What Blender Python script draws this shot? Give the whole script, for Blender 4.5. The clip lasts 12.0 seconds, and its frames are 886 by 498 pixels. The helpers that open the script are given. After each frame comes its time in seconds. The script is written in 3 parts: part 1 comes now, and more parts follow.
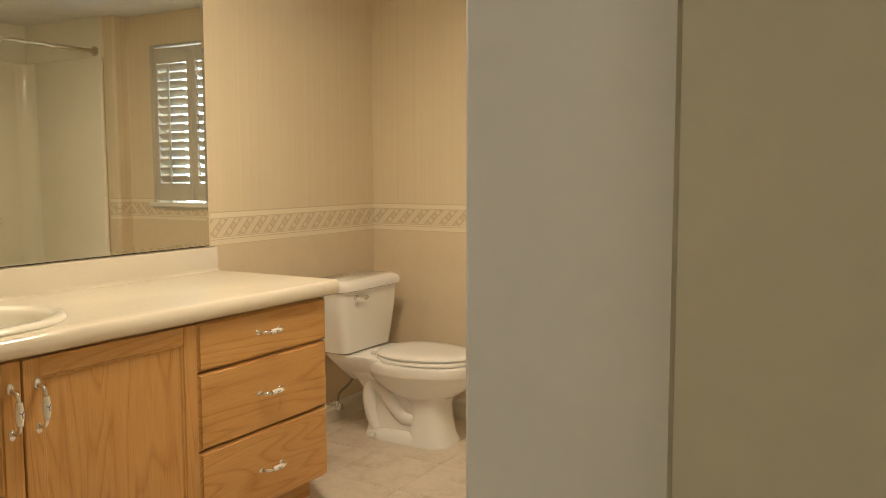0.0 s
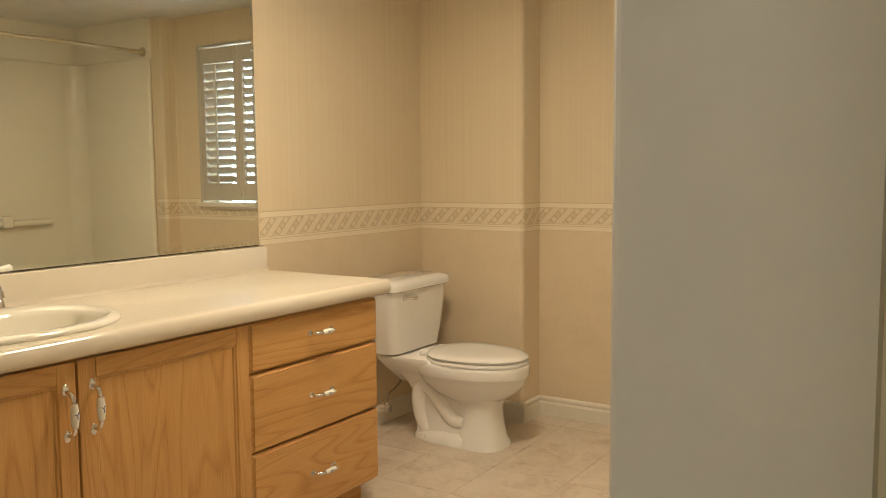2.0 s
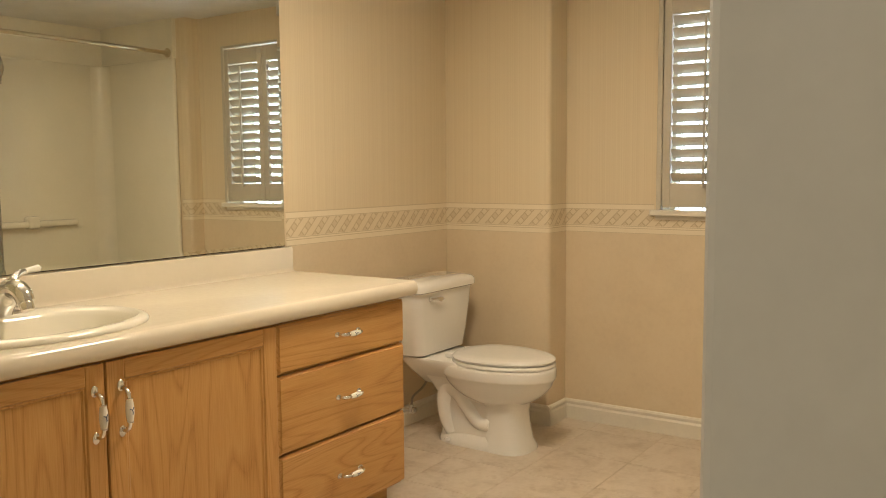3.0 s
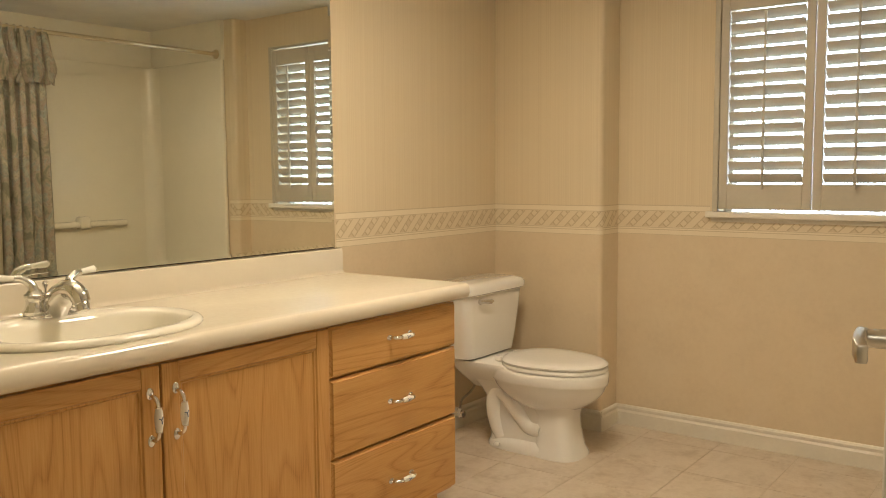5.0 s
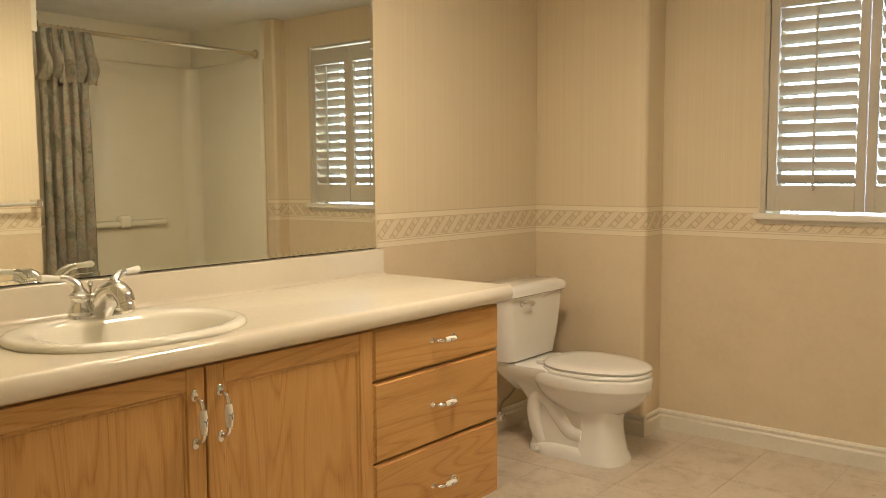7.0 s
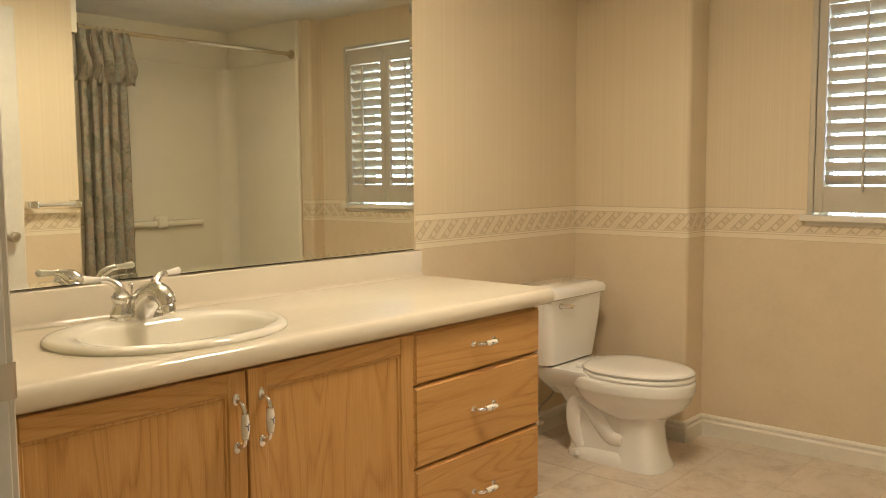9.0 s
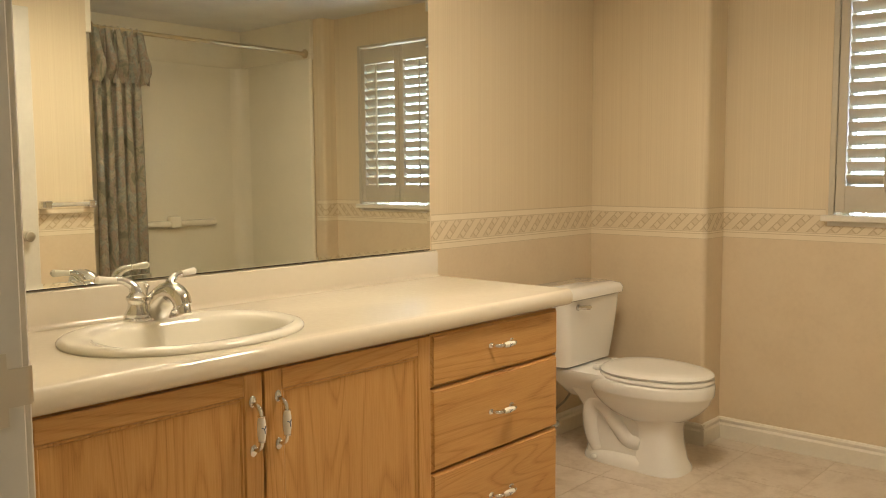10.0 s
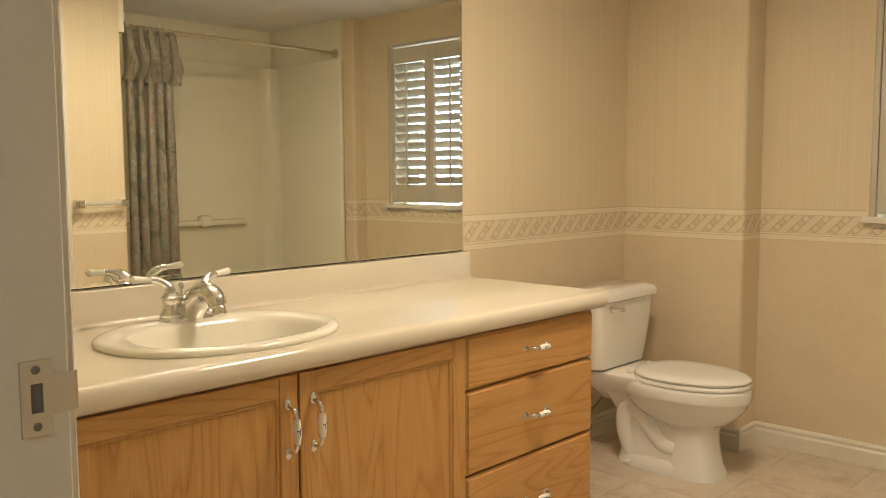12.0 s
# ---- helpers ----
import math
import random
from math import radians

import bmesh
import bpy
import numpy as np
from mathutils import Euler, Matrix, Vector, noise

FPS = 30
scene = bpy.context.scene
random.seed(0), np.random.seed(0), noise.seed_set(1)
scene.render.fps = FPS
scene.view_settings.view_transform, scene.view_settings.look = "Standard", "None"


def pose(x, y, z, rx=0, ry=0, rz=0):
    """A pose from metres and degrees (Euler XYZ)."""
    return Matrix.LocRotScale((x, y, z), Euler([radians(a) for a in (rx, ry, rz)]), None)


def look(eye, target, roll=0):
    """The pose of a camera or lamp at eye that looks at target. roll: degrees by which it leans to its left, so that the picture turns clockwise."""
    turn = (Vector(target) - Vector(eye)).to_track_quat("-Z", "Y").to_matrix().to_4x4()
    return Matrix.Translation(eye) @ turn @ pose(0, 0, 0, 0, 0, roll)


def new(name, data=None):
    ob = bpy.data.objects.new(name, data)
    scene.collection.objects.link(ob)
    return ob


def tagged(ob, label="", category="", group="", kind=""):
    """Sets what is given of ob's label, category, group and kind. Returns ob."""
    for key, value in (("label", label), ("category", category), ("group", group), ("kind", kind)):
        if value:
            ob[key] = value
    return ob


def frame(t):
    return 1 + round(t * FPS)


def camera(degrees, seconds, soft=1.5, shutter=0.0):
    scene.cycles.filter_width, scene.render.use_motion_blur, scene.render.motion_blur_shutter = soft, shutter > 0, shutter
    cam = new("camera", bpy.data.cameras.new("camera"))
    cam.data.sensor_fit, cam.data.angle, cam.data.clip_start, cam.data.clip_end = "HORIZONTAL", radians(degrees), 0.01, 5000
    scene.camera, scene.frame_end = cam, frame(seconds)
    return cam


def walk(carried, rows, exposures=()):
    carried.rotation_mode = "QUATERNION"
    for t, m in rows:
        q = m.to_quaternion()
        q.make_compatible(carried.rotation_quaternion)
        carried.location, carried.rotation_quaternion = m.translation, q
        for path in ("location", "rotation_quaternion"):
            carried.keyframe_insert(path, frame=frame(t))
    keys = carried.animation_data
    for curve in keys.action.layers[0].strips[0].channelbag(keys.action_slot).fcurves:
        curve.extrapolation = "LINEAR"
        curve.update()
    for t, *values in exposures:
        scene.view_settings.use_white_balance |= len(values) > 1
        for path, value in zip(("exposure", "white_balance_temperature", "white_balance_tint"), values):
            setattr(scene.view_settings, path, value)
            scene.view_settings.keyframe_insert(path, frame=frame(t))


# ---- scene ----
cam = camera(54.6, 12.0, soft=1.0)
PATH = [
    (0, (2.526, -3.637, 1.22), (1.526, -1.915, 1.037), -0.1),
    (0.5, (2.507, -3.633, 1.219), (1.493, -1.919, 1.036), -0.2),
    (1, (2.486, -3.625, 1.216), (1.45, -1.924, 1.034), -0.3),
    (1.5, (2.464, -3.612, 1.211), (1.408, -1.923, 1.029), -0.4),
    (2, (2.447, -3.606, 1.21), (1.37, -1.93, 1.028), -0.4),
    (2.5, (2.426, -3.594, 1.21), (1.33, -1.931, 1.028), -0.5),
    (3, (2.407, -3.595, 1.209), (1.292, -1.945, 1.029), -0.4),
    (5, (2.341, -3.58, 1.208), (1.151, -1.983, 1.031), -0.4),
    (5.5, (2.327, -3.577, 1.208), (1.118, -1.993, 1.032), -0.4),
    (6, (2.31, -3.572, 1.209), (1.087, -1.999, 1.032), -0.4),
    (6.5, (2.301, -3.571, 1.211), (1.065, -2.009, 1.034), -0.4),
    (7, (2.287, -3.569, 1.21), (1.037, -2.018, 1.033), -0.3),
    (9, (2.234, -3.558, 1.213), (0.93, -2.052, 1.036), -0.3),
    (9.5, (2.215, -3.55, 1.212), (0.902, -2.052, 1.035), -0.3),
    (10, (2.198, -3.546, 1.21), (0.874, -2.056, 1.034), -0.3),
    (10.5, (2.187, -3.545, 1.21), (0.852, -2.066, 1.034), -0.3),
    (11, (2.173, -3.54, 1.209), (0.83, -2.068, 1.033), -0.2),
    (11.5, (2.163, -3.543, 1.21), (0.809, -2.082, 1.034), -0.2),
    (12, (2.156, -3.543, 1.211), (0.79, -2.093, 1.035), -0.2),
]
walk(cam, [(t, look(eye, target, roll)) for t, eye, target, roll in PATH])

# ---- light ----
scene.view_settings.exposure = -0.13
world = bpy.data.worlds.new("sky")
scene.world = world
world.use_nodes = True
wn = world.node_tree.nodes
sky = wn.new("ShaderNodeTexSky")
sky.sky_type = "NISHITA"
sky.sun_disc = False
sky.sun_elevation, sky.sun_rotation = radians(40), radians(200)
wn["Background"].inputs["Strength"].default_value = 0.15
world.node_tree.links.new(sky.outputs["Color"], wn["Background"].inputs["Color"])


def lamp(name, kind, m, energy, color, size=0.1, size_y=None, angle=None):
    data = bpy.data.lights.new(name, kind)
    data.energy, data.color = energy, color
    if kind == "AREA":
        data.shape, data.size, data.size_y = "RECTANGLE", size, size_y or size
    elif kind == "SUN":
        data.angle = angle
    else:
        data.shadow_soft_size = size
    ob = new(name, data)
    ob.matrix_world = m
    return ob


WARM = (1.0, 0.83, 0.61)
lamp("sun", "SUN", look((0, -6, 6), (0, 0, 0)), 2.0, (1, 0.95, 0.88), angle=radians(0.5))
# the light bar over the mirror, an unseen bathroom fill light, and the hall's ceiling lamp
lamp("vanity_bulbs", "AREA", look((0.06, -2.25, 2.06), (1.0, -2.25, 2.0)), 9.0, WARM, 0.90, 0.09)
lamp("ceiling_fill", "AREA", pose(1.12, -1.58, 2.150), 25, WARM, 0.34)
lamp("hall_bulb", "AREA", pose(1.9, -4.6, 2.155), 15, (1.0, 0.93, 0.80), 0.5)


# ---- materials ----
def material(name, color, rough=0.5, metal=0.0, spec=0.5, coat=0.0):
    m = bpy.data.materials.new(name)
    m.use_nodes = True
    b = m.node_tree.nodes["Principled BSDF"]
    b.inputs["Base Color"].default_value = (*color, 1)
    b.inputs["Roughness"].default_value = rough
    b.inputs["Metallic"].default_value = metal
    b.inputs["Specular IOR Level"].default_value = spec
    b.inputs["Coat Weight"].default_value = coat
    return m


class Tree:
    """Shortcuts for building node trees."""

    def __init__(self, m):
        self.n, self.l = m.node_tree.nodes, m.node_tree.links
        self.b = self.n["Principled BSDF"]

    def put(self, socket, v):
        if isinstance(v, (int, float)):
            socket.default_value = v
        elif isinstance(v, tuple):
            socket.default_value = (*v, 1) if len(v) == 3 and len(socket.default_value) == 4 else v
        else:
            self.l.new(v, socket)

    def coords(self):
        return self.n.new("ShaderNodeTexCoord").outputs["Object"]

    def math(self, op, a, b=0.0, c=0.0):
        k = self.n.new("ShaderNodeMath")
        k.operation = op
        for i, v in enumerate((a, b, c)):
            self.put(k.inputs[i], v)
        return k.outputs[0]

    def split(self, v):
        k = self.n.new("ShaderNodeSeparateXYZ")
        self.l.new(v, k.inputs[0])
        return k.outputs

    def stretch(self, v, s, loc=(0, 0, 0)):
        k = self.n.new("ShaderNodeMapping")
        self.l.new(v, k.inputs["Vector"])
        k.inputs["Scale"].default_value = s
        k.inputs["Location"].default_value = loc
        return k.outputs[0]

    def noise(self, v, scale, detail=4.0, rough=0.55, distort=0.0):
        k = self.n.new("ShaderNodeTexNoise")
        self.l.new(v, k.inputs["Vector"])
        k.inputs["Scale"].default_value = scale
        k.inputs["Detail"].default_value = detail
        k.inputs["Roughness"].default_value = rough
        k.inputs["Distortion"].default_value = distort
        return k.outputs["Fac"]

    def ramp(self, f, stops):
        k = self.n.new("ShaderNodeValToRGB")
        self.l.new(f, k.inputs[0])
        e = k.color_ramp.elements
        while len(e) < len(stops):
            e.new(0.5)
        for i, (p, c) in enumerate(stops):
            e[i].position, e[i].color = p, (*c, 1)
        return k.outputs[0]

    def mix(self, f, a, b, mode="MIX"):
        k = self.n.new("ShaderNodeMix")
        k.data_type, k.blend_type = "RGBA", mode
        self.put(k.inputs[0], f)
        self.put(k.inputs[6], a)
        self.put(k.inputs[7], b)
        return k.outputs[2]

    def bump(self, h, strength=0.2, dist=0.002):
        k = self.n.new("ShaderNodeBump")
        k.inputs["Strength"].default_value = strength
        k.inputs["Distance"].default_value = dist
        self.l.new(h, k.inputs["Height"])
        self.l.new(k.outputs[0], self.b.inputs["Normal"])

    def color(self, v):
        self.l.new(v, self.b.inputs["Base Color"])

    def rough(self, v):
        self.l.new(v, self.b.inputs["Roughness"])


Z_TOP, Z_BOT = 1.054, 0.917  # the wallpaper border


def wallpaper_upper():
    m = material("striped_wallpaper", (0.8, 0.68, 0.5), 0.6)
    t = Tree(m)
    x, y, z = t.split(t.coords())
    u = t.math("ADD", x, y)
    k = t.n.new("ShaderNodeCombineXYZ")
    t.l.new(u, k.inputs[0])
    fine = t.noise(t.stretch(k.outputs[0], (1, 1, 1)), 190, 2, 0.6)
    wide = t.noise(t.stretch(k.outputs[0], (1, 1, 1)), 42, 2, 0.5)
    stripe = t.math("ADD", t.math("MULTIPLY", fine, 0.65), t.math("MULTIPLY", wide, 0.35))
    c = t.ramp(stripe, [(0.36, (0.685, 0.575, 0.395)), (0.5, (0.73, 0.62, 0.435)), (0.62, (0.76, 0.655, 0.465))])
    blot = t.noise(t.coords(), 3.0, 3)
    c = t.mix(t.math("MULTIPLY", blot, 0.18), c, (0.66, 0.55, 0.42), "MIX")
    t.color(c)
    t.bump(stripe, 0.10, 0.001)
    return m


def wallpaper_lower():
    m = material("mottled_wallpaper", (0.75, 0.6, 0.42), 0.6)
    t = Tree(m)
    v = t.coords()
    a = t.noise(v, 6.0, 5, 0.6)
    b = t.noise(v, 55.0, 4, 0.6)
    c = t.ramp(t.math("ADD", t.math("MULTIPLY", a, 0.6), t.math("MULTIPLY", b, 0.4)),
               [(0.35, (0.675, 0.555, 0.39)), (0.5, (0.705, 0.585, 0.413)), (0.66, (0.725, 0.607, 0.435))])
    t.color(c)
    t.bump(b, 0.08, 0.001)
    return m


def border_paper():
    """Printed border: pale bands above and below a plait of slanted bars."""
    m = material("border_paper", (0.8, 0.7, 0.52), 0.6)
    t = Tree(m)
    x, y, z = t.split(t.coords())
    u = t.math("ADD", x, y)
    h = Z_TOP - Z_BOT
    v = t.math("DIVIDE", t.math("SUBTRACT", z, Z_BOT), h)
    pale, ground, bar, line = (0.82, 0.735, 0.575), (0.64, 0.53, 0.36), (0.72, 0.62, 0.45), (0.50, 0.40, 0.25)
    # the plait lies between v 0.26 and 0.80
    w = t.math("DIVIDE", t.math("SUBTRACT", v, 0.26), 0.54)
    period = 0.081
    s = t.math("DIVIDE", u, period)
    # wide bars rise to the right; short strokes fall between them
    rise = t.math("FRACT", t.math("SUBTRACT", s, t.math("MULTIPLY", w, 0.92)))
    fall = t.math("FRACT", t.math("ADD", s, t.math("MULTIPLY", w, 0.92)))
    off = t.math("ABSOLUTE", t.math("SUBTRACT", rise, 0.5))
    off_f = t.math("ABSOLUTE", t.math("SUBTRACT", fall, 0.5))
    over = t.math("LESS_THAN", off, 0.25)
    edge_r = t.math("LESS_THAN", t.math("ABSOLUTE", t.math("SUBTRACT", off, 0.275)), 0.045)
    under = t.math("LESS_THAN", off_f, 0.24)
    edge_f = t.math("LESS_THAN", t.math("ABSOLUTE", t.math("SUBTRACT", off_f, 0.26)), 0.05)
    c = t.mix(under, ground, bar)
    c = t.mix(edge_f, c, line)
    c = t.mix(over, c, (0.74, 0.64, 0.47))
    c = t.mix(edge_r, c, (0.52, 0.42, 0.27))
    inside = t.math("MULTIPLY", t.math("GREATER_THAN", v, 0.27), t.math("LESS_THAN", v, 0.79))
    c = t.mix(inside, pale, c)
    for at, wide in ((0.985, 0.016), (0.805, 0.012), (0.245, 0.013), (0.175, 0.012), (0.012, 0.010)):
        on = t.math("LESS_THAN", t.math("ABSOLUTE", t.math("SUBTRACT", v, at)), wide)
        c = t.mix(t.math("MULTIPLY", on, 0.8), c, line)
    worn = t.noise(t.coords(), 30, 4)
    c = t.mix(t.math("MULTIPLY", worn, 0.5), c, (0.72, 0.61, 0.44))
    t.color(c)
    return m


def paint(name, color, rough, amount=0.05, spec=0.5, coat=0.0):
    """Plain coat of paint or glaze with slight unevenness."""
    m = material(name, color, rough, 0, spec, coat)
    t = Tree(m)
    v = t.coords()
    a = t.noise(v, 4.0, 3)
    b = t.noise(v, 60.0, 3)
    dark = tuple(c * (1 - 2 * amount) for c in color)
    t.color(t.ramp(t.math("ADD", t.math("MULTIPLY", a, 0.7), t.math("MULTIPLY", b, 0.3)), [(0.35, dark), (0.65, color)]))
    t.rough(t.math("ADD", rough - 0.05, t.math("MULTIPLY", b, 0.1)))
    t.bump(b, 0.04, 0.001)
    return m


def oak(name, axis):
    """Honey oak whose grain runs along axis."""
    m = material(name, (0.5, 0.27, 0.09), 0.36, 0, 0.45)
    t = Tree(m)
    v = t.coords()
    ra = t.n.new("ShaderNodeObjectInfo").outputs["Random"]
    sh = t.n.new("ShaderNodeVectorMath")
    sh.operation = "ADD"
    t.l.new(v, sh.inputs[0])
    comb = t.n.new("ShaderNodeCombineXYZ")
    for i in range(3):
        t.l.new(t.math("MULTIPLY", ra, 7.0 + i), comb.inputs[i])
    t.l.new(comb.outputs[0], sh.inputs[1])
    v = sh.outputs[0]
    long = tuple(0.09 if i == axis else 1.0 for i in range(3))
    pore = tuple(0.03 if i == axis else 1.0 for i in range(3))
    field = t.noise(t.stretch(v, long), 4.5, 2, 0.45, 0.3)
    rings = t.math("FRACT", t.math("MULTIPLY", field, 26.0))
    cath = t.ramp(rings, [(0.0, (0.36, 0.36, 0.36)), (0.14, (0.58, 0.58, 0.58)), (0.75, (0.68, 0.68, 0.68)), (1.0, (0.40, 0.40, 0.40))])
    fine = t.noise(t.stretch(v, pore), 300, 3, 0.7)
    broad = t.noise(t.stretch(v, long), 9, 3, 0.5)
    k = t.n.new("ShaderNodeRGBToBW")
    t.l.new(cath, k.inputs[0])
    f = t.math("ADD", t.math("MULTIPLY", k.outputs[0], 0.48), t.math("ADD", t.math("MULTIPLY", fine, 0.38), t.math("MULTIPLY", broad, 0.14)))
    c = t.ramp(f, [(0.36, (0.36, 0.170, 0.045)), (0.46, (0.51, 0.268, 0.082)), (0.56, (0.58, 0.322, 0.108)), (0.70, (0.64, 0.380, 0.145))])
    t.color(c)
    t.rough(t.math("ADD", 0.30, t.math("MULTIPLY", fine, 0.14)))
    t.bump(f, 0.09, 0.001)
    return m


def tile_material():
    m = material("floor_tile", (0.6, 0.5, 0.4), 0.3)
    t = Tree(m)
    ra = t.n.new("ShaderNodeObjectInfo").outputs["Random"]
    v = t.n.new("ShaderNodeVectorMath")
    v.operation = "ADD"
    t.l.new(t.coords(), v.inputs[0])
    comb = t.n.new("ShaderNodeCombineXYZ")
    for i in range(3):
        t.l.new(t.math("MULTIPLY", ra, 11.0 + 3 * i), comb.inputs[i])
    t.l.new(comb.outputs[0], v.inputs[1])
    a = t.noise(v.outputs[0], 7.0, 6, 0.62, 0.6)
    b = t.noise(v.outputs[0], 38.0, 5, 0.6)
    f = t.math("ADD", t.math("MULTIPLY", a, 0.65), t.math("MULTIPLY", b, 0.35))
    c = t.ramp(f, [(0.34, (0.50, 0.395, 0.29)), (0.47, (0.63, 0.535, 0.425)), (0.58, (0.70, 0.61, 0.50)), (0.7, (0.57, 0.47, 0.355))])
    c = t.mix(t.math("MULTIPLY", ra, 0.18), c, (0.58, 0.50, 0.41))
    t.color(c)
    t.rough(t.math("ADD", 0.22, t.math("MULTIPLY", b, 0.2)))
    t.bump(f, 0.08, 0.002)
    return m


def curtain_cloth():
    """Woven grey-green cloth with a jagged leaf print."""
    m = material("curtain_cloth", (0.3, 0.3, 0.24), 0.85)
    t = Tree(m)
    v = t.coords()
    patch = t.noise(t.stretch(v, (1, 1, 0.6)), 13.0, 3, 0.5, 1.2)
    base = t.ramp(patch, [(0.36, (0.26, 0.26, 0.185)), (0.44, (0.45, 0.41, 0.29)), (0.51, (0.47, 0.36, 0.275)), (0.58, (0.36, 0.39, 0.325)), (0.66, (0.54, 0.48, 0.35))])
    leaf = t.noise(t.stretch(v, (1, 1, 0.7)), 26.0, 2, 0.5, 2.2)
    vein = t.math("LESS_THAN", t.math("ABSOLUTE", t.math("SUBTRACT", t.math("FRACT", t.math("MULTIPLY", leaf, 6.0)), 0.5)), 0.10)
    c = t.mix(t.math("MULTIPLY", vein, 0.55), base, (0.19, 0.165, 0.105))
    x, y, z = t.split(v)
    zig = t.math("FRACT", t.math("MULTIPLY", t.math("ADD", z, t.math("PINGPONG", t.math("MULTIPLY", y, 1.4), 0.03)), 24))
    band = t.math("MULTIPLY", t.math("LESS_THAN", zig, 0.16), t.math("GREATER_THAN", patch, 0.52))
    c = t.mix(t.math("MULTIPLY", band, 0.45), c, (0.62, 0.55, 0.41))
    c = t.mix(t.math("MULTIPLY", t.noise(v, 300, 2), 0.2), c, (0.40, 0.365, 0.27))
    t.color(c)
    t.bump(t.noise(v, 500, 2), 0.2, 0.001)
    return m


WALL_UP, WALL_LOW, BORDER = wallpaper_upper(), wallpaper_lower(), border_paper()
WHITE_TRIM = paint("white_trim_paint", (0.80, 0.75, 0.64), 0.38)
DOOR_PAINT = paint("door_paint", (0.72, 0.69, 0.62), 0.42)
CEILING = paint("ceiling_paint", (0.80, 0.78, 0.72), 0.85, 0.06)
ALCOVE_PAINT = paint("alcove_paint", (0.86, 0.81, 0.67), 0.5, 0.03)
HALL_WALL = paint("hall_wall_paint", (0.54, 0.49, 0.345), 0.7, 0.06)
LAMINATE = paint("cream_laminate", (0.73, 0.66, 0.535), 0.15, 0.02, 0.95)
PORCELAIN = paint("white_porcelain", (0.86, 0.845, 0.80), 0.10, 0.015, 0.5, 0.4)
BASIN = paint("ivory_porcelain", (0.84, 0.80, 0.69), 0.10, 0.015, 0.5, 0.4)
PLASTIC = paint("seat_plastic", (0.84, 0.82, 0.77), 0.22, 0.015)
SURROUND = paint("ivory_fibreglass", (0.86, 0.81, 0.67), 0.11, 0.02)
OAK_UP, OAK_SIDE = oak("oak_upright_grain", 2), oak("oak_level_grain", 1)
CHROME = material("chrome", (0.80, 0.79, 0.77), 0.09, 1.0)
ROD_METAL = material("champagne_metal", (0.58, 0.49, 0.33), 0.34, 0.85)
NICKEL = material("satin_nickel", (0.60, 0.56, 0.48), 0.30, 1.0)
CERAMIC = paint("white_ceramic", (0.86, 0.83, 0.76), 0.12, 0.01)
BLUE_PRINT = material("blue_print", (0.10, 0.14, 0.24), 0.3)
SHUTTER = paint("shutter_paint", (0.57, 0.52, 0.42), 0.42)
GROUT = paint("grout", (0.62, 0.54, 0.43), 0.85)
TILE = tile_material()
CLOTH = curtain_cloth()
# dark grey for the shade in the latch hole; the screws share it
HOLE = material("latch_hole_shade", (0.16, 0.15, 0.14), 0.8)
# near-black for the shade in the gap under the mirror
DARK = material("gap_shade", (0.015, 0.012, 0.010), 0.7)
MIRROR = material("mirror_silver", (0.89, 0.91, 0.85), 0.012, 1.0)
HOSE = material("braided_hose", (0.42, 0.38, 0.32), 0.38, 0.9)
# glow of the diffuser on the added ceiling fixture
GLOW = material("added_diffuser_glow", (0.9, 0.86, 0.78), 0.4)
GLASS = material("window_glass", (1, 1, 1), 0.0)
GLASS.node_tree.nodes["Principled BSDF"].inputs["Transmission Weight"].default_value = 1.0
ACRYLIC = material("clear_acrylic", (0.86, 0.84, 0.78), 0.12)
ACRYLIC.node_tree.nodes["Principled BSDF"].inputs["Transmission Weight"].default_value = 0.6
for glowing, tint, power in ((GLOW, WARM, 3.0),):
    gb = glowing.node_tree.nodes["Principled BSDF"]
    gb.inputs["Emission Color"].default_value = (*tint, 1)
    gb.inputs["Emission Strength"].default_value = power
OUTSIDE = material("bright_sky_backdrop", (0.8, 0.85, 0.9), 1.0)
ob_ = OUTSIDE.node_tree.nodes["Principled BSDF"]
ob_.inputs["Emission Color"].default_value = (0.66, 0.83, 1.0, 1)
ob_.inputs["Emission Strength"].default_value = 8.0


# ---- mesh helpers ----
def mesh(name, bm, mat, smooth=False):
    data = bpy.data.meshes.new(name)
    bmesh.ops.recalc_face_normals(bm, faces=bm.faces)
    bm.to_mesh(data)
    bm.free()
    for m in (mat if isinstance(mat, (list, tuple)) else [mat]):
        data.materials.append(m)
    if smooth:
        data.polygons.foreach_set("use_smooth", [True] * len(data.polygons))
        data.set_sharp_from_angle(angle=radians(smooth if smooth > 1 else 40))
    return data


def part(name, bm, mat, parent, label="", smooth=False):
    ob = new(name, mesh(name, bm, mat, smooth))
    ob.parent = parent
    return tagged(ob, label) if label else ob


def thing(name, label, category, group="", at=None):
    ob = new(name)
    ob.empty_display_size = 0.05
    if at:
        ob.location = at
    return tagged(ob, label, category, group)


def structure(name, bm, mat, label="", smooth=False):
    return tagged(new(name, mesh(name, bm, mat, smooth)), label, kind="structure")


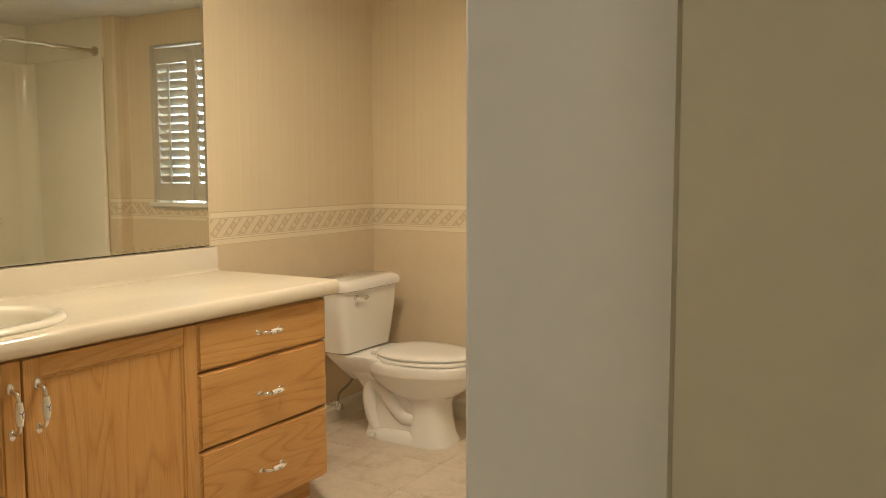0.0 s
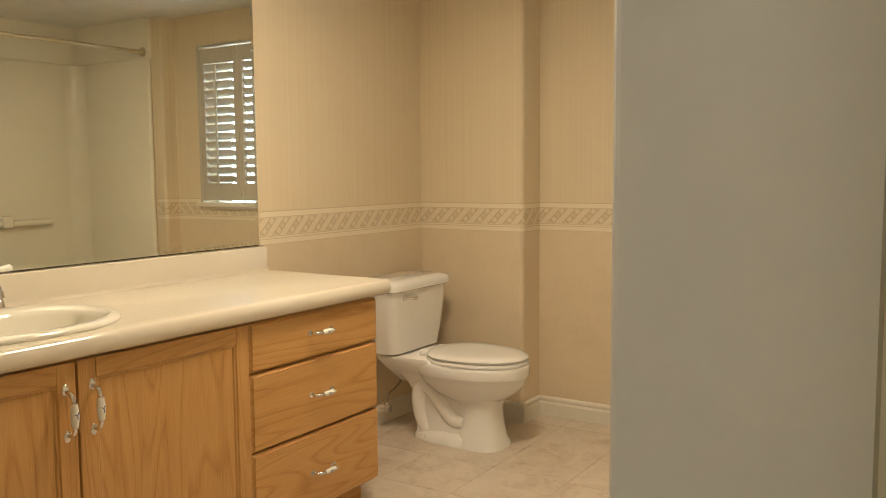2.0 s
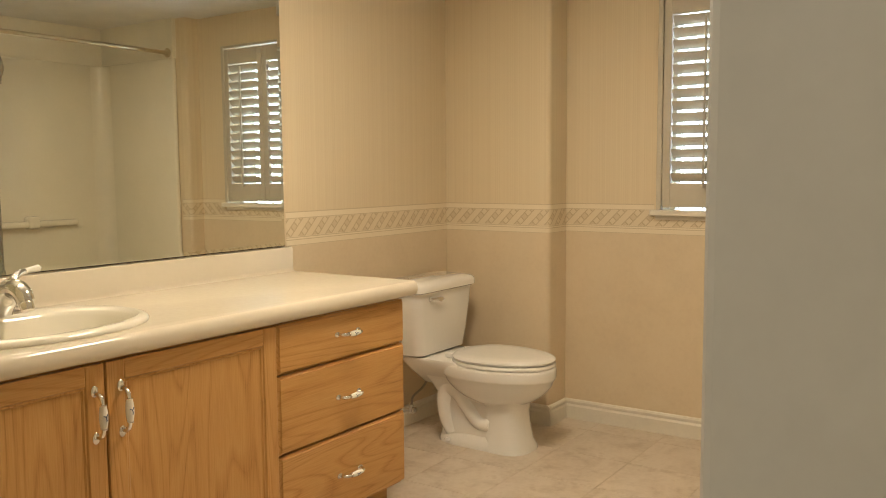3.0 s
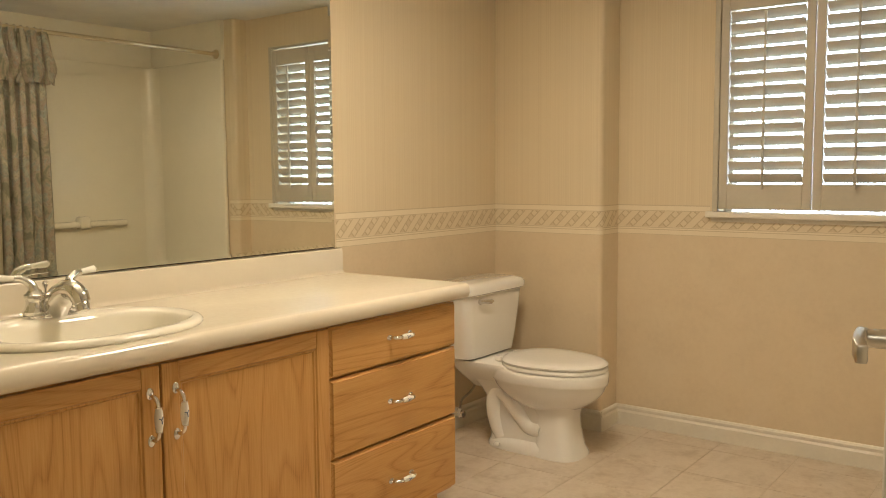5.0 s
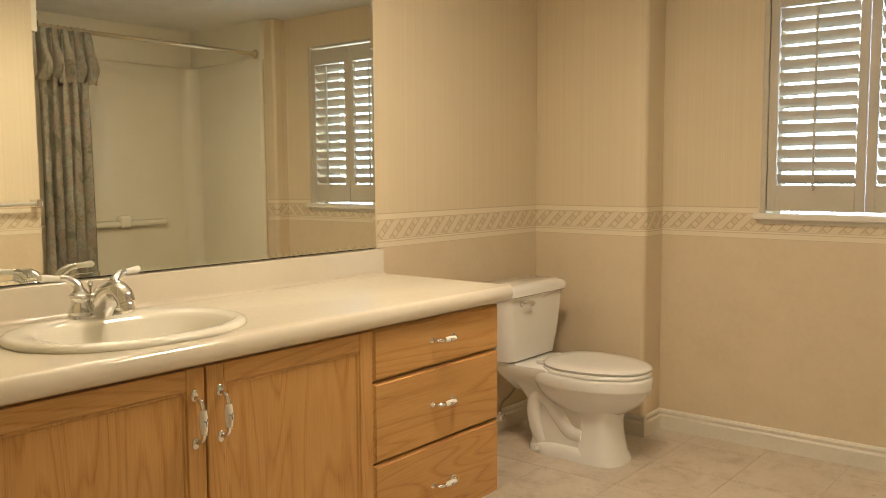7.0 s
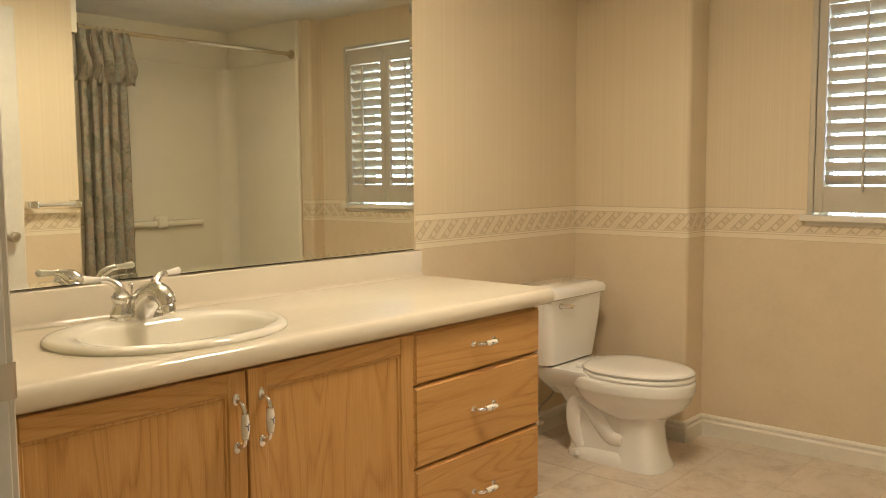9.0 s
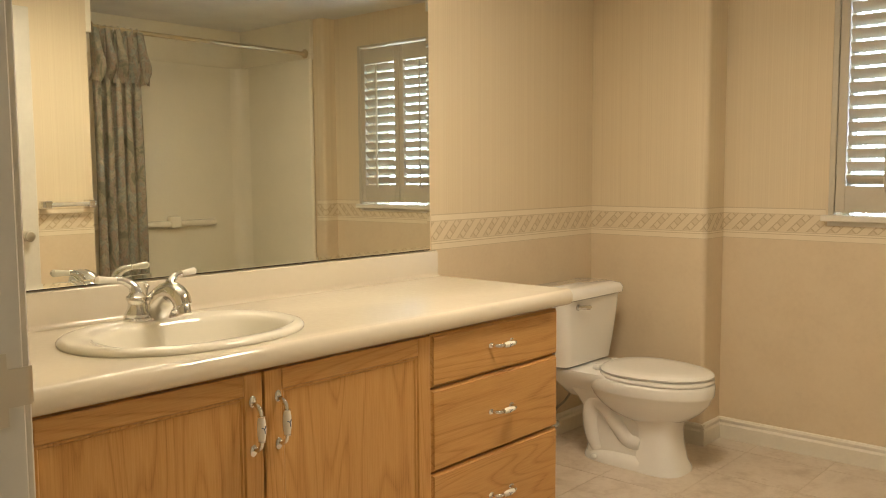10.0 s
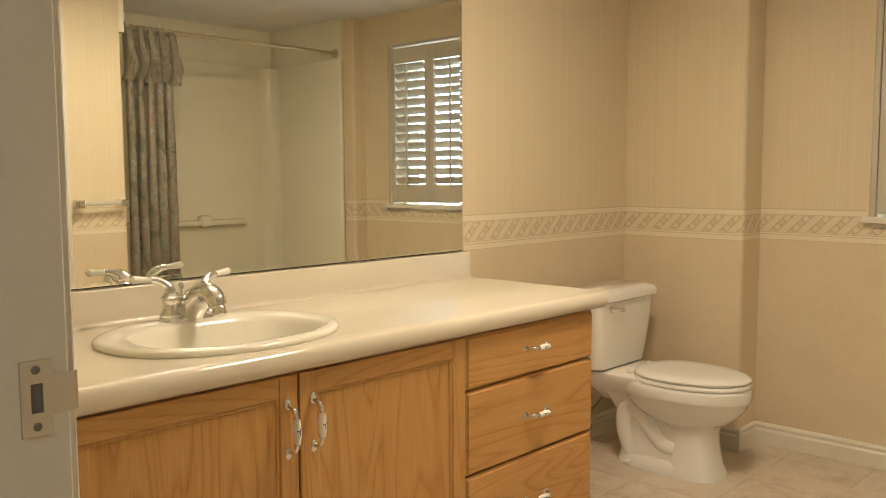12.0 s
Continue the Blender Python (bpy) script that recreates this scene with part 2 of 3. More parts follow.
def box(bm, x0, x1, y0, y1, z0, z1, bevel=0.0, seg=1):
    """Adds a box, its edges rounded off by bevel."""
    m = Matrix.Translation(((x0 + x1) / 2, (y0 + y1) / 2, (z0 + z1) / 2)) @ Matrix.Diagonal((abs(x1 - x0), abs(y1 - y0), abs(z1 - z0), 1))
    r = bmesh.ops.create_cube(bm, size=1, matrix=m)
    if bevel:
        es = list({e for v in r["verts"] for e in v.link_edges})
        bmesh.ops.bevel(bm, geom=es, offset=bevel, segments=seg, affect="EDGES", profile=0.5)
    return bm


def boxed(*a, **k):
    return box(bmesh.new(), *a, **k)


def loft(bm, rings, close_ends=True):
    """Skins rings of equally many points."""
    vs = [[bm.verts.new(p) for p in ring] for ring in rings]
    n = len(vs[0])
    for a, b in zip(vs, vs[1:]):
        for i in range(n):
            bm.faces.new((a[i], a[(i + 1) % n], b[(i + 1) % n], b[i]))
    if close_ends:
        bm.faces.new(vs[0][::-1])
        bm.faces.new(vs[-1])
    return bm


def lathe(bm, profile, m=Matrix(), n=20):
    """Turns (radius, height) pairs about z, placed by m."""
    rings = []
    for r, h in profile:
        rings.append([m @ Vector((max(r, 1e-4) * math.cos(a), max(r, 1e-4) * math.sin(a), h)) for a in (2 * math.pi * i / n for i in range(n))])
    return loft(bm, rings)


def tube(bm, path, radii, n=10, flat=1.0):
    """A tube along path; radii: one number or one a point."""
    path = [Vector(p) for p in path]
    if isinstance(radii, (int, float)):
        radii = [radii] * len(path)
    rings, side = [], None
    for i, p in enumerate(path):
        d = (path[min(i + 1, len(path) - 1)] - path[max(i - 1, 0)]).normalized()
        if side is None:
            side = d.orthogonal().normalized()
        side = (side - d * side.dot(d)).normalized()
        up = d.cross(side)
        rings.append([p + radii[i] * (side * math.cos(a) + up * flat * math.sin(a)) for a in (2 * math.pi * k / n for k in range(n))])
    return loft(bm, rings)


def smooth_path(points, n=8):
    """Catmull-Rom through points."""
    p = [Vector(q) for q in points]
    p = [2 * p[0] - p[1]] + p + [2 * p[-1] - p[-2]]
    out = []
    for i in range(1, len(p) - 2):
        for k in range(n):
            t = k / n
            a, b, c, d = p[i - 1:i + 3]
            out.append(0.5 * ((2 * b) + (c - a) * t + (2 * a - 5 * b + 4 * c - d) * t * t + (3 * b - a - 3 * c + d) * t ** 3))
    out.append(p[-2])
    return out


def extrude(bm, profile, a, b, up=Vector((0, 0, 1))):
    """Sweeps a closed (out, up) profile from a to b; out is to the right of the way."""
    a, b = Vector(a), Vector(b)
    out = (b - a).normalized().cross(up)
    return loft(bm, [[p + out * u + up * v for u, v in profile] for p in (a, b)])


def superellipse(cx, cy, rx, ry, z, n=40, e=2.0, front=None):
    """A closed outline; front: another half-length on the +x side."""
    pts = []
    for i in range(n):
        a = 2 * math.pi * i / n
        c, s = math.cos(a), math.sin(a)
        lx = front if (front and c > 0) else rx
        pts.append(Vector((cx + lx * math.copysign(abs(c) ** (2 / e), c), cy + ry * math.copysign(abs(s) ** (2 / e), s), z)))
    return pts


# ---- the room ----
XB, D = 0.580, 0.174          # chase behind the toilet, and how far the window wall stands back
XS, YE = 2.04, 0.074          # wall stub beside the window, and end wall of the tub alcove
XT, XTB, YN = 2.14, 2.90, -1.415  # tub front, tub back, near end of the alcove
YD = -3.20                    # bath side of the door wall
H = 2.20                      # ceiling
YS = -3.195                   # hall side of the wall on the hinge side
XJ, XR = 1.34, 2.284          # the door's jambs


def corner_block(x0, x1, y0, y1, z0, z1, side):
    """A wall block; side: -1 or 1 rounds the upright corner at x0 or x1 on its room face."""
    bm = boxed(x0, x1, y0, y1, z0, z1)
    if side:
        xc = x0 if side < 0 else x1
        es = [e for e in bm.edges if all(abs(v.co.x - xc) < 1e-5 and abs(v.co.y - y0) < 1e-5 for v in e.verts)]
        bmesh.ops.bevel(bm, geom=es, offset=0.02, segments=6, affect="EDGES", profile=0.5)
    return bm


def papered(name, x0, x1, y0, y1, label, side=0):
    """A wall papered above and below the border."""
    mid = (Z_TOP + Z_BOT) / 2
    low = structure(name, corner_block(x0, x1, y0, y1, 0, mid, side), WALL_LOW, label, smooth=30)
    up = new("upper_wall", mesh("upper_wall", corner_block(x0, x1, y0, y1, mid, H, side), WALL_UP, 30))
    up.parent = low
    return low


papered("wall_west", -0.12, 0.0, -3.20, 0.40, "cream papered wall behind vanity and toilet")
papered("wall_chase", 0.0, XB, 0.0, 0.40, "boxed-out papered wall beside the toilet", 1)
# window wall, in four pieces round the opening
WX0, WX1, WZ0, WZ1 = 1.060, 1.780, 0.990, 1.990
papered("wall_north", XB, WX0, D, 0.40, "papered wall beside the shuttered window")
papered("wall_north_right", WX1, XS, D, 0.40, "papered wall between window and tub")
structure("wall_north_below", boxed(WX0, WX1, D, 0.40, 0, (Z_TOP + Z_BOT) / 2), WALL_LOW, "papered wall under the window")
structure("wall_north_sill", boxed(WX0, WX1, D, 0.40, (Z_TOP + Z_BOT) / 2, WZ0), WALL_UP, "strip of papered wall under the sill")
structure("wall_north_above", boxed(WX0, WX1, D, 0.40, WZ1, H), WALL_UP, "papered wall over the window")
papered("wall_stub", XS, XTB + 0.12, YE, 0.40, "papered end wall of the tub alcove", -1)
structure("wall_tub_back", boxed(XTB, XTB + 0.12, YN, YE, 0, H), ALCOVE_PAINT, "painted wall behind the tub")
papered("wall_tub_near", XT, XTB + 0.12, -2.13, YN, "papered wall with the towel bar")
papered("wall_closet_side", 2.42, 2.54, YS + 0.055, -2.13, "papered wall behind the open door")
structure("wall_south_left", boxed(-0.12, XJ - 0.02, YD - 0.115, YD, 0, H), HALL_WALL, "painted wall beside the doorway")
structure("wall_south_right", boxed(XR + 0.02, 3.3, YS, YS + 0.053, 0, H), HALL_WALL, "painted hall wall beside the door")
structure("wall_south_header", boxed(XJ - 0.02, XR + 0.02, YD - 0.09, YD, 2.06, H), HALL_WALL, "wall over the doorway")
structure("wall_hall_west", boxed(-0.12, 0.0, -5.3, YD - 0.115, 0, H), HALL_WALL, "painted hall wall")
structure("wall_hall_east", boxed(3.3, 3.42, -5.3, YS + 0.053, 0, H), HALL_WALL, "painted hall wall")
structure("wall_hall_south", boxed(-0.12, 3.42, -5.42, -5.3, 0, H), HALL_WALL, "painted hall wall")
structure("ceiling", boxed(-0.12, 3.42, -5.42, 0.40, H, H + 0.1), CEILING, "plain off-white ceiling")
floor = structure("floor", boxed(-0.12, 3.42, -5.42, 0.40, -0.08, -0.0015), GROUT, "pale mottled tile floor with thin grout")


def border(bm, a, b, top=Z_TOP):
    extrude(bm, [(0, Z_BOT), (0.0016, Z_BOT), (0.0016, top), (0, top)], a, b)


def round_corner(bm, cx, cy, a0, a1, n=5):
    """The border carried round a plaster corner of 20 mm radius."""
    for k in range(n):
        p, q = (radians(a0 + (a1 - a0) * (k + e) / n) for e in (0, 1))
        border(bm, (cx + 0.02 * math.cos(p), cy + 0.02 * math.sin(p), 0), (cx + 0.02 * math.cos(q), cy + 0.02 * math.sin(q), 0))


bd = bmesh.new()
for a, b, top in (((0, -1.14, 0), (0, 0, 0), Z_TOP), ((0, 0, 0), (XB - 0.02, 0, 0), Z_TOP), ((XB, 0.02, 0), (XB, D, 0), Z_TOP), ((XB, D, 0), (1.020, D, 0), Z_TOP), ((1.020, D, 0), (1.815, D, 0), 0.984),
                  ((1.815, D, 0), (XS, D, 0), Z_TOP), ((XS, D, 0), (XS, YE + 0.02, 0), Z_TOP), ((XS + 0.02, YE, 0), (XT - 0.02, YE, 0), Z_TOP), ((XT, YN, 0), (XT, -1.70, 0), Z_TOP)):
    border(bd, a, b, top)
round_corner(bd, XB - 0.02, 0.02, -90, 0)
round_corner(bd, XS + 0.02, YE + 0.02, 180, 270)
structure("trim_border", bd, BORDER, "cream wallpaper border with a plaited print")

BASE = [(0, 0), (0.016, 0), (0.016, 0.062), (0.010, 0.072), (0.013, 0.078), (0.013, 0.086), (0.007, 0.094), (0, 0.096)]
for i, (a, b) in enumerate((((0, -1.16, 0), (0, 0.0, 0)), ((0, 0, 0), (XB + 0.0155, 0, 0)), ((XB, -0.0155, 0), (XB, D, 0)), ((XB, D, 0), (XS, D, 0)), ((XS, D, 0), (XS, YE - 0.0155, 0)),
                             ((XS - 0.0155, YE, 0), (XT, YE, 0)), ((XT, YN, 0), (XT, -1.70, 0)))):
    structure("baseboard", extrude(bmesh.new(), BASE, a, b), WHITE_TRIM, "white moulded baseboard", smooth=30)

# ---- doorway ----
left_jamb = structure("door_frame_left", boxed(XJ - 0.02, XJ, YD - 0.115, YD, 0, 2.06, bevel=0.002), DOOR_PAINT, "white door jamb with a brass strike plate")
CAS = [(0, 0), (0.009, 0.0), (0.012, 0.004), (0.013, 0.030), (0.014, 0.036), (0.013, 0.066), (0.004, 0.077), (0, 0.078)]


def casing(name, x, y, facing, side):
    bm = bmesh.new()
    loft(bm, [[Vector((x + side * v, y + facing * u, z)) for u, v in CAS] for z in (0, 2.1)])
    return structure(name, bm, DOOR_PAINT, "white moulded door casing", smooth=30)


casing("trim_casing_left", XJ - 0.012, YD, 1, -1)
casing("trim_casing_hall_left", XJ - 0.012, YD - 0.115, -1, -1)
casing("trim_casing_hall_right", XR + 0.008, YS, -1, 1.5)
structure("door_frame_right", boxed(XR, XR + 0.02, YS, YS + 0.053, 0, 2.06, bevel=0.002), DOOR_PAINT, "white door jamb on the hinge side")

# strike plate, let into the left jamb
strike = thing("strike_plate", "brushed nickel strike plate screwed to the jamb", "strike plate")
bm = bmesh.new()
SY, SZ = YD - 0.031, 1.003
box(bm, XJ, XJ + 0.0022, SY - 0.015, SY + 0.014, SZ - 0.036, SZ - 0.014)
box(bm, XJ, XJ + 0.0022, SY - 0.015, SY + 0.014, SZ + 0.014, SZ + 0.036)
box(bm, XJ, XJ + 0.0022, SY - 0.015, SY - 0.006, SZ - 0.014, SZ + 0.014)
box(bm, XJ, XJ + 0.0022, SY + 0.005, SY + 0.014, SZ - 0.014, SZ + 0.014)
part("plate", bm, NICKEL, strike)
bm = bmesh.new()
lip = smooth_path([(XJ + 0.0011, SY + 0.0135, 0), (XJ + 0.0013, YD - 0.004, 0), (XJ + 0.0005, YD + 0.004, 0), (XJ - 0.004, YD + 0.0095, 0)], 4)
loft(bm, [[p + Vector((0, 0, SZ - 0.018)), p + Vector((0, 0, SZ + 0.020)), p + Vector((-0.0016, -0.001, SZ + 0.020)), p + Vector((-0.0016, -0.001, SZ - 0.018))] for p in lip])
part("lip", bm, NICKEL, strike, smooth=50)
# flat grey patch paints the hole's shade; the jamb is not cut
part("latch_hole_shade", boxed(XJ + 0.0002, XJ + 0.0008, SY - 0.006, SY + 0.005, SZ - 0.014, SZ + 0.014), HOLE, strike)
for dz in (-0.027, 0.027):
    part("screw", lathe(bmesh.new(), [(0.0042, 0), (0.0042, 0.0012), (0.002, 0.002)], pose(XJ + 0.0012, SY - 0.001, SZ + dz, 0, 90, 0), 12), HOLE, strike)

# open door, hinged beside the doorway
door = thing("door_1", "white painted door standing open into the bathroom", "door", at=(XR + 0.040, YS + 0.055, 0))
door.rotation_euler = (0, 0, radians(98.7))


def door_leaf(parent, w, h, handle_at):
    bm = boxed(0, w, 0, 0.035, 0.012, h, bevel=0.0025)
    part("leaf", bm, DOOR_PAINT, parent)
    for y, s in ((0.035, 1), (0.0, -1)):
        hx, hz = handle_at
        kn = lathe(bmesh.new(), [(0.031, 0), (0.031, 0.006), (0.013, 0.010), (0.0115, 0.046)], pose(hx, y, hz, -90 * s, 0, 0), 24)
        rose = part("door_handle", kn, NICKEL, parent, "satin nickel lever handle", smooth=30)
        bm = bmesh.new()
        path = [(hx + 0.014, y + 0.050 * s, hz), (hx - 0.02, y + 0.052 * s, hz), (hx - 0.055, y + 0.052 * s, hz - 0.002), (hx - 0.080, y + 0.047 * s, hz - 0.006)]
        loft(bm, [[Vector((px, py - 0.007, pz - 0.012)), Vector((px, py + 0.007, pz - 0.012)), Vector((px, py + 0.007, pz + 0.012)), Vector((px, py - 0.007, pz + 0.012))] for px, py, pz in path])
        bmesh.ops.bevel(bm, geom=list(bm.edges), offset=0.003, segments=2, affect="EDGES", profile=0.5)
        part("lever", bm, NICKEL, rose, smooth=40)
    for z in (0.25, 1.08, 1.85):
        part("hinge", tube(bmesh.new(), [(-0.003, -0.004, z - 0.045), (-0.003, -0.004, z + 0.045)], 0.006, 10), NICKEL, parent, smooth=True)


door_leaf(door, 0.812, 2.03, (0.748, 0.998))

# linen closet door past the towel bar
closet = tagged(new("door_2"), "white painted closet door with a round knob", kind="structure")
part("leaf", boxed(XT - 0.030, XT - 0.002, -2.125, -1.712, 0.012, 2.03, bevel=0.003), DOOR_PAINT, closet)
knob = lathe(bmesh.new(), [(0.026, 0), (0.026, 0.005), (0.010, 0.009), (0.010, 0.026), (0.022, 0.034), (0.026, 0.044), (0.022, 0.055), (0.0, 0.060)], pose(XT - 0.030, -1.775, 0.925, 0, -90, 0), 24)
part("door_handle", knob, NICKEL, closet, "round satin nickel knob", smooth=40)

# ---- window with shutters ----
window = tagged(new("window_1"), "white framed window behind plantation shutters", kind="structure")
SHY = D - 0.012
for n_, b in (("window_frame", (WX0, WX0 + 0.03, D + 0.08, D + 0.14, WZ0, WZ1)), ("window_frame", (WX1 - 0.03, WX1, D + 0.08, D + 0.14, WZ0, WZ1)),
              ("window_frame", (WX0 + 0.03, WX1 - 0.03, D + 0.08, D + 0.14, WZ0, WZ0 + 0.022)), ("window_frame", (WX0 + 0.03, WX1 - 0.03, D + 0.08, D + 0.14, WZ1 - 0.03, WZ1))):
    part(n_, boxed(*b), WHITE_TRIM, window)
pane = part("pane", boxed(WX0 + 0.03, WX1 - 0.03, D + 0.105, D + 0.110, WZ0 + 0.022, WZ1 - 0.03), GLASS, window)
pane.visible_shadow = False
part("window_sill", boxed(1.010, 1.826, D - 0.040, D + 0.012, 1.004, 1.030, bevel=0.004, seg=2), WHITE_TRIM, window)
part("apron", boxed(1.030, 1.806, D - 0.012, D - 0.001, 0.985, 1.002), WHITE_TRIM, window)
for x0, x1, z0, z1 in ((1.036, 1.060, 1.030, 2.005), (1.780, 1.804, 1.030, 2.005), (1.060, 1.780, 1.989, 2.005)):
    part("shutter_frame", boxed(x0, x1, D - 0.026, D - 0.002, z0, z1, bevel=0.003), SHUTTER, window)


def shutter(x0, x1):
    """One shutter panel: stiles, rails, tilted louvres and a tilt rod."""
    s = thing("window_shutter", "cream plantation shutter with open louvres on the window", "shutter", "shutters on the window")
    z0, z1 = 1.042, 1.979
    st, y0, y1 = 0.036, D - 0.024, D + 0.002
    a, b = x0 + st, x1 - st
    part("stile", boxed(x0, a, y0, y1, z0, z1, bevel=0.002), SHUTTER, s)
    part("stile", boxed(b, x1, y0, y1, z0, z1, bevel=0.002), SHUTTER, s)
    part("rail", boxed(a, b, y0, y1, z0, z0 + 0.107, bevel=0.002), SHUTTER, s)
    part("rail", boxed(a, b, y0, y1, z1 - 0.092, z1, bevel=0.002), SHUTTER, s)
    n = 14
    lo, hi = z0 + 0.107, z1 - 0.092
    pitch = (hi - lo) / n
    prof = [(-0.0255, 0), (-0.015, 0.003), (0, 0.004), (0.015, 0.003), (0.0255, 0), (0.015, -0.0035), (0, -0.0045), (-0.015, -0.0035)]
    ang = radians(-50)
    bm = loft(bmesh.new(), [[Vector((x, u * math.cos(ang) - v * math.sin(ang), u * math.sin(ang) + v * math.cos(ang))) for u, v in prof] for x in (a + 0.003, b - 0.003)])
    data = mesh("louvre", bm, SHUTTER, 40)
    for i in range(n):
        o = new("louvre", data)
        o.location = (0, (y0 + y1) / 2, lo + pitch * (i + 0.5))
        o.parent = s
    mid = (a + b) / 2 + 0.0
    part("tilt_rod", boxed(mid - 0.005, mid + 0.005, y0 - 0.030, y0 - 0.018, lo - 0.02, hi - 0.02, bevel=0.002), SHUTTER, s)
    return s


shutter(1.063, 1.446)
shutter(1.450, 1.777)
backdrop = new("backdrop", mesh("backdrop", boxed(-3, 6, 3.0, 3.05, -1.5, 5), OUTSIDE))
tagged(backdrop, "bright hazy sky outside the window", kind="structure")

# ---- tub alcove ----
tub = thing("bathtub", "ivory fibreglass tub with a moulded wall surround", "bathtub")
T0, T1 = YN + 0.004, YE - 0.004


def alcove():
    bm = bmesh.new()
    box(bm, XT + 0.002, XTB - 0.03, T0 + 0.03, T1 - 0.03, 0.0, 0.12)
    box(bm, XT + 0.002, XT + 0.10, T0 + 0.03, T1 - 0.03, 0.12, 0.42, bevel=0.02, seg=3)
    part("tub_apron", bm, SURROUND, tub, smooth=True)
    zt = 1.955
    part("surround_back", boxed(XTB - 0.03, XTB - 0.003, T0 + 0.03, T1 - 0.03, 0.12, zt, bevel=0.012, seg=3), SURROUND, tub, smooth=True)
    part("surround_end", boxed(XT - 0.012, XTB - 0.03, T1 - 0.03, T1, 0.0, zt, bevel=0.012, seg=3), SURROUND, tub, smooth=True)
    part("surround_end", boxed(XT + 0.13, XTB - 0.03, T0, T0 + 0.03, 0.0, zt, bevel=0.012, seg=3), SURROUND, tub, smooth=True)
    for y, sg in ((T1 - 0.03, -1), (T0 + 0.03, 1)):
        arc = [(0.09 * (1 - math.sin(a)), 0.09 * (1 - math.cos(a))) for a in (math.pi / 2 * i / 6 for i in range(7))]
        prof = [(0.0, 0.0)] + arc
        part("corner_cove", loft(bmesh.new(), [[Vector((XTB - 0.03 - u, y + sg * v, z)) for u, v in prof] for z in (0.12, zt - 0.01)]), SURROUND, tub, smooth=60)
    part("soap_ledge", boxed(XTB - 0.085, XTB - 0.025, -1.10, -0.215, 0.885, 0.925, bevel=0.018, seg=4), SURROUND, tub, smooth=True)
    part("soap_ledge", boxed(XTB - 0.095, XTB - 0.025, -0.57, -0.49, 0.875, 0.955, bevel=0.018, seg=4), SURROUND, tub, smooth=True)


alcove()
for x0, x1, y0, y1 in ((XT - 0.010, XTB, YE - 0.029, YE), (XT + 0.002, XTB, YN, YN + 0.029), (XTB - 0.027, XTB, YN + 0.029, YE - 0.029)):
    structure("trim_alcove", boxed(x0, x1, y0, y1, 1.951, H), ALCOVE_PAINT, "cream paint above the tub surround")

XROD, ZROD = 2.17, 1.985
rod = thing("curtain_rod", "long champagne-coloured metal shower curtain rod", "curtain rod")
part("rod", tube(bmesh.new(), [(XROD, YN + 0.036, ZROD), (XROD, T1 - 0.032, ZROD)], 0.0125, 16), ROD_METAL, rod, smooth=True)
for y, s in ((T1 - 0.031, 90), (YN + 0.035, -90)):
    part("flange", lathe(bmesh.new(), [(0.030, 0), (0.030, 0.006), (0.017, 0.012), (0.015, 0.028)], pose(XROD, y, ZROD, s, 0, 0), 20), ROD_METAL, rod, smooth=True)

curtain = thing("shower_curtain", "grey-green patterned shower curtain drawn to one end", "curtain")


def drape(y0, y1, z0, z1, folds, amp, flare, x, phase, puff=0.0):
    """A pleated sheet with thickness, hung between heights z0 and z1."""
    n, rows = folds * 14, 22
    bm = bmesh.new()
    grid = []
    for j in range(rows + 1):
        f = j / rows
        z = z1 + (z0 - z1) * f
        line = []
        for i in range(n + 1):
            u = i / n
            a = 2 * math.pi * folds * u + phase
            k = amp * (0.55 + 0.45 * f) * (0.8 + 0.2 * math.sin(5 * u + 2 * f))
            yy = y0 + (y1 + flare * f - y0) * u + 0.008 * math.sin(2 * a + 3 * f)
            roll = abs(math.sin(a / 2 + 0.25 * math.sin(3 * f + u * 4)))
            swell = puff * math.sin(math.pi * min(1.0, f * 1.04) ** 2.2)
            hang = puff * 0.7 * f * math.sin(3 * a / 2 + 4 * u)
            line.append(bm.verts.new((x - (k + swell) * (2 * roll ** 0.7 - 1) - swell, yy + swell * 0.3 * math.sin(a), z + hang * 0.4)))
        grid.append(line)
    for r0, r1 in zip(grid, grid[1:]):
        for i in range(n):
            bm.faces.new((r0[i], r0[i + 1], r1[i + 1], r1[i]))
    bmesh.ops.solidify(bm, geom=bm.faces, thickness=0.002)
    return bm


part("cloth", drape(YN + 0.03, -1.105, 0.32, ZROD - 0.03, 5, 0.060, 0.02, XROD, 0.4), CLOTH, curtain, smooth=80)
part("valance", drape(YN + 0.025, -1.085, 1.705, ZROD - 0.005, 5, 0.050, 0.03, XROD - 0.014, 0.2, 0.026), CLOTH, curtain, "gathered valance of the same cloth", smooth=80)
for i in range(8):
    y = YN + 0.045 + i * 0.036
    ring = [(XROD + 0.02 * math.cos(a), y, ZROD - 0.003 + 0.02 * math.sin(a)) for a in (2 * math.pi * k / 16 for k in range(17))]
    part("curtain_ring", tube(bmesh.new(), ring, 0.002, 6), NICKEL, curtain, smooth=True)

# towel bar on the wall past the alcove
bar = thing("towel_bar", "clear acrylic towel bar on square chrome posts", "towel bar")
part("bar", tube(bmesh.new(), [(XT - 0.055, -1.46, 1.075), (XT - 0.055, -1.67, 1.075)], 0.011, 12), ACRYLIC, bar, smooth=True)
for y in (-1.452, -1.675):
    part("post", boxed(XT - 0.072, XT - 0.001, y - 0.019, y + 0.019, 1.056, 1.094, bevel=0.005, seg=2), CHROME, bar)

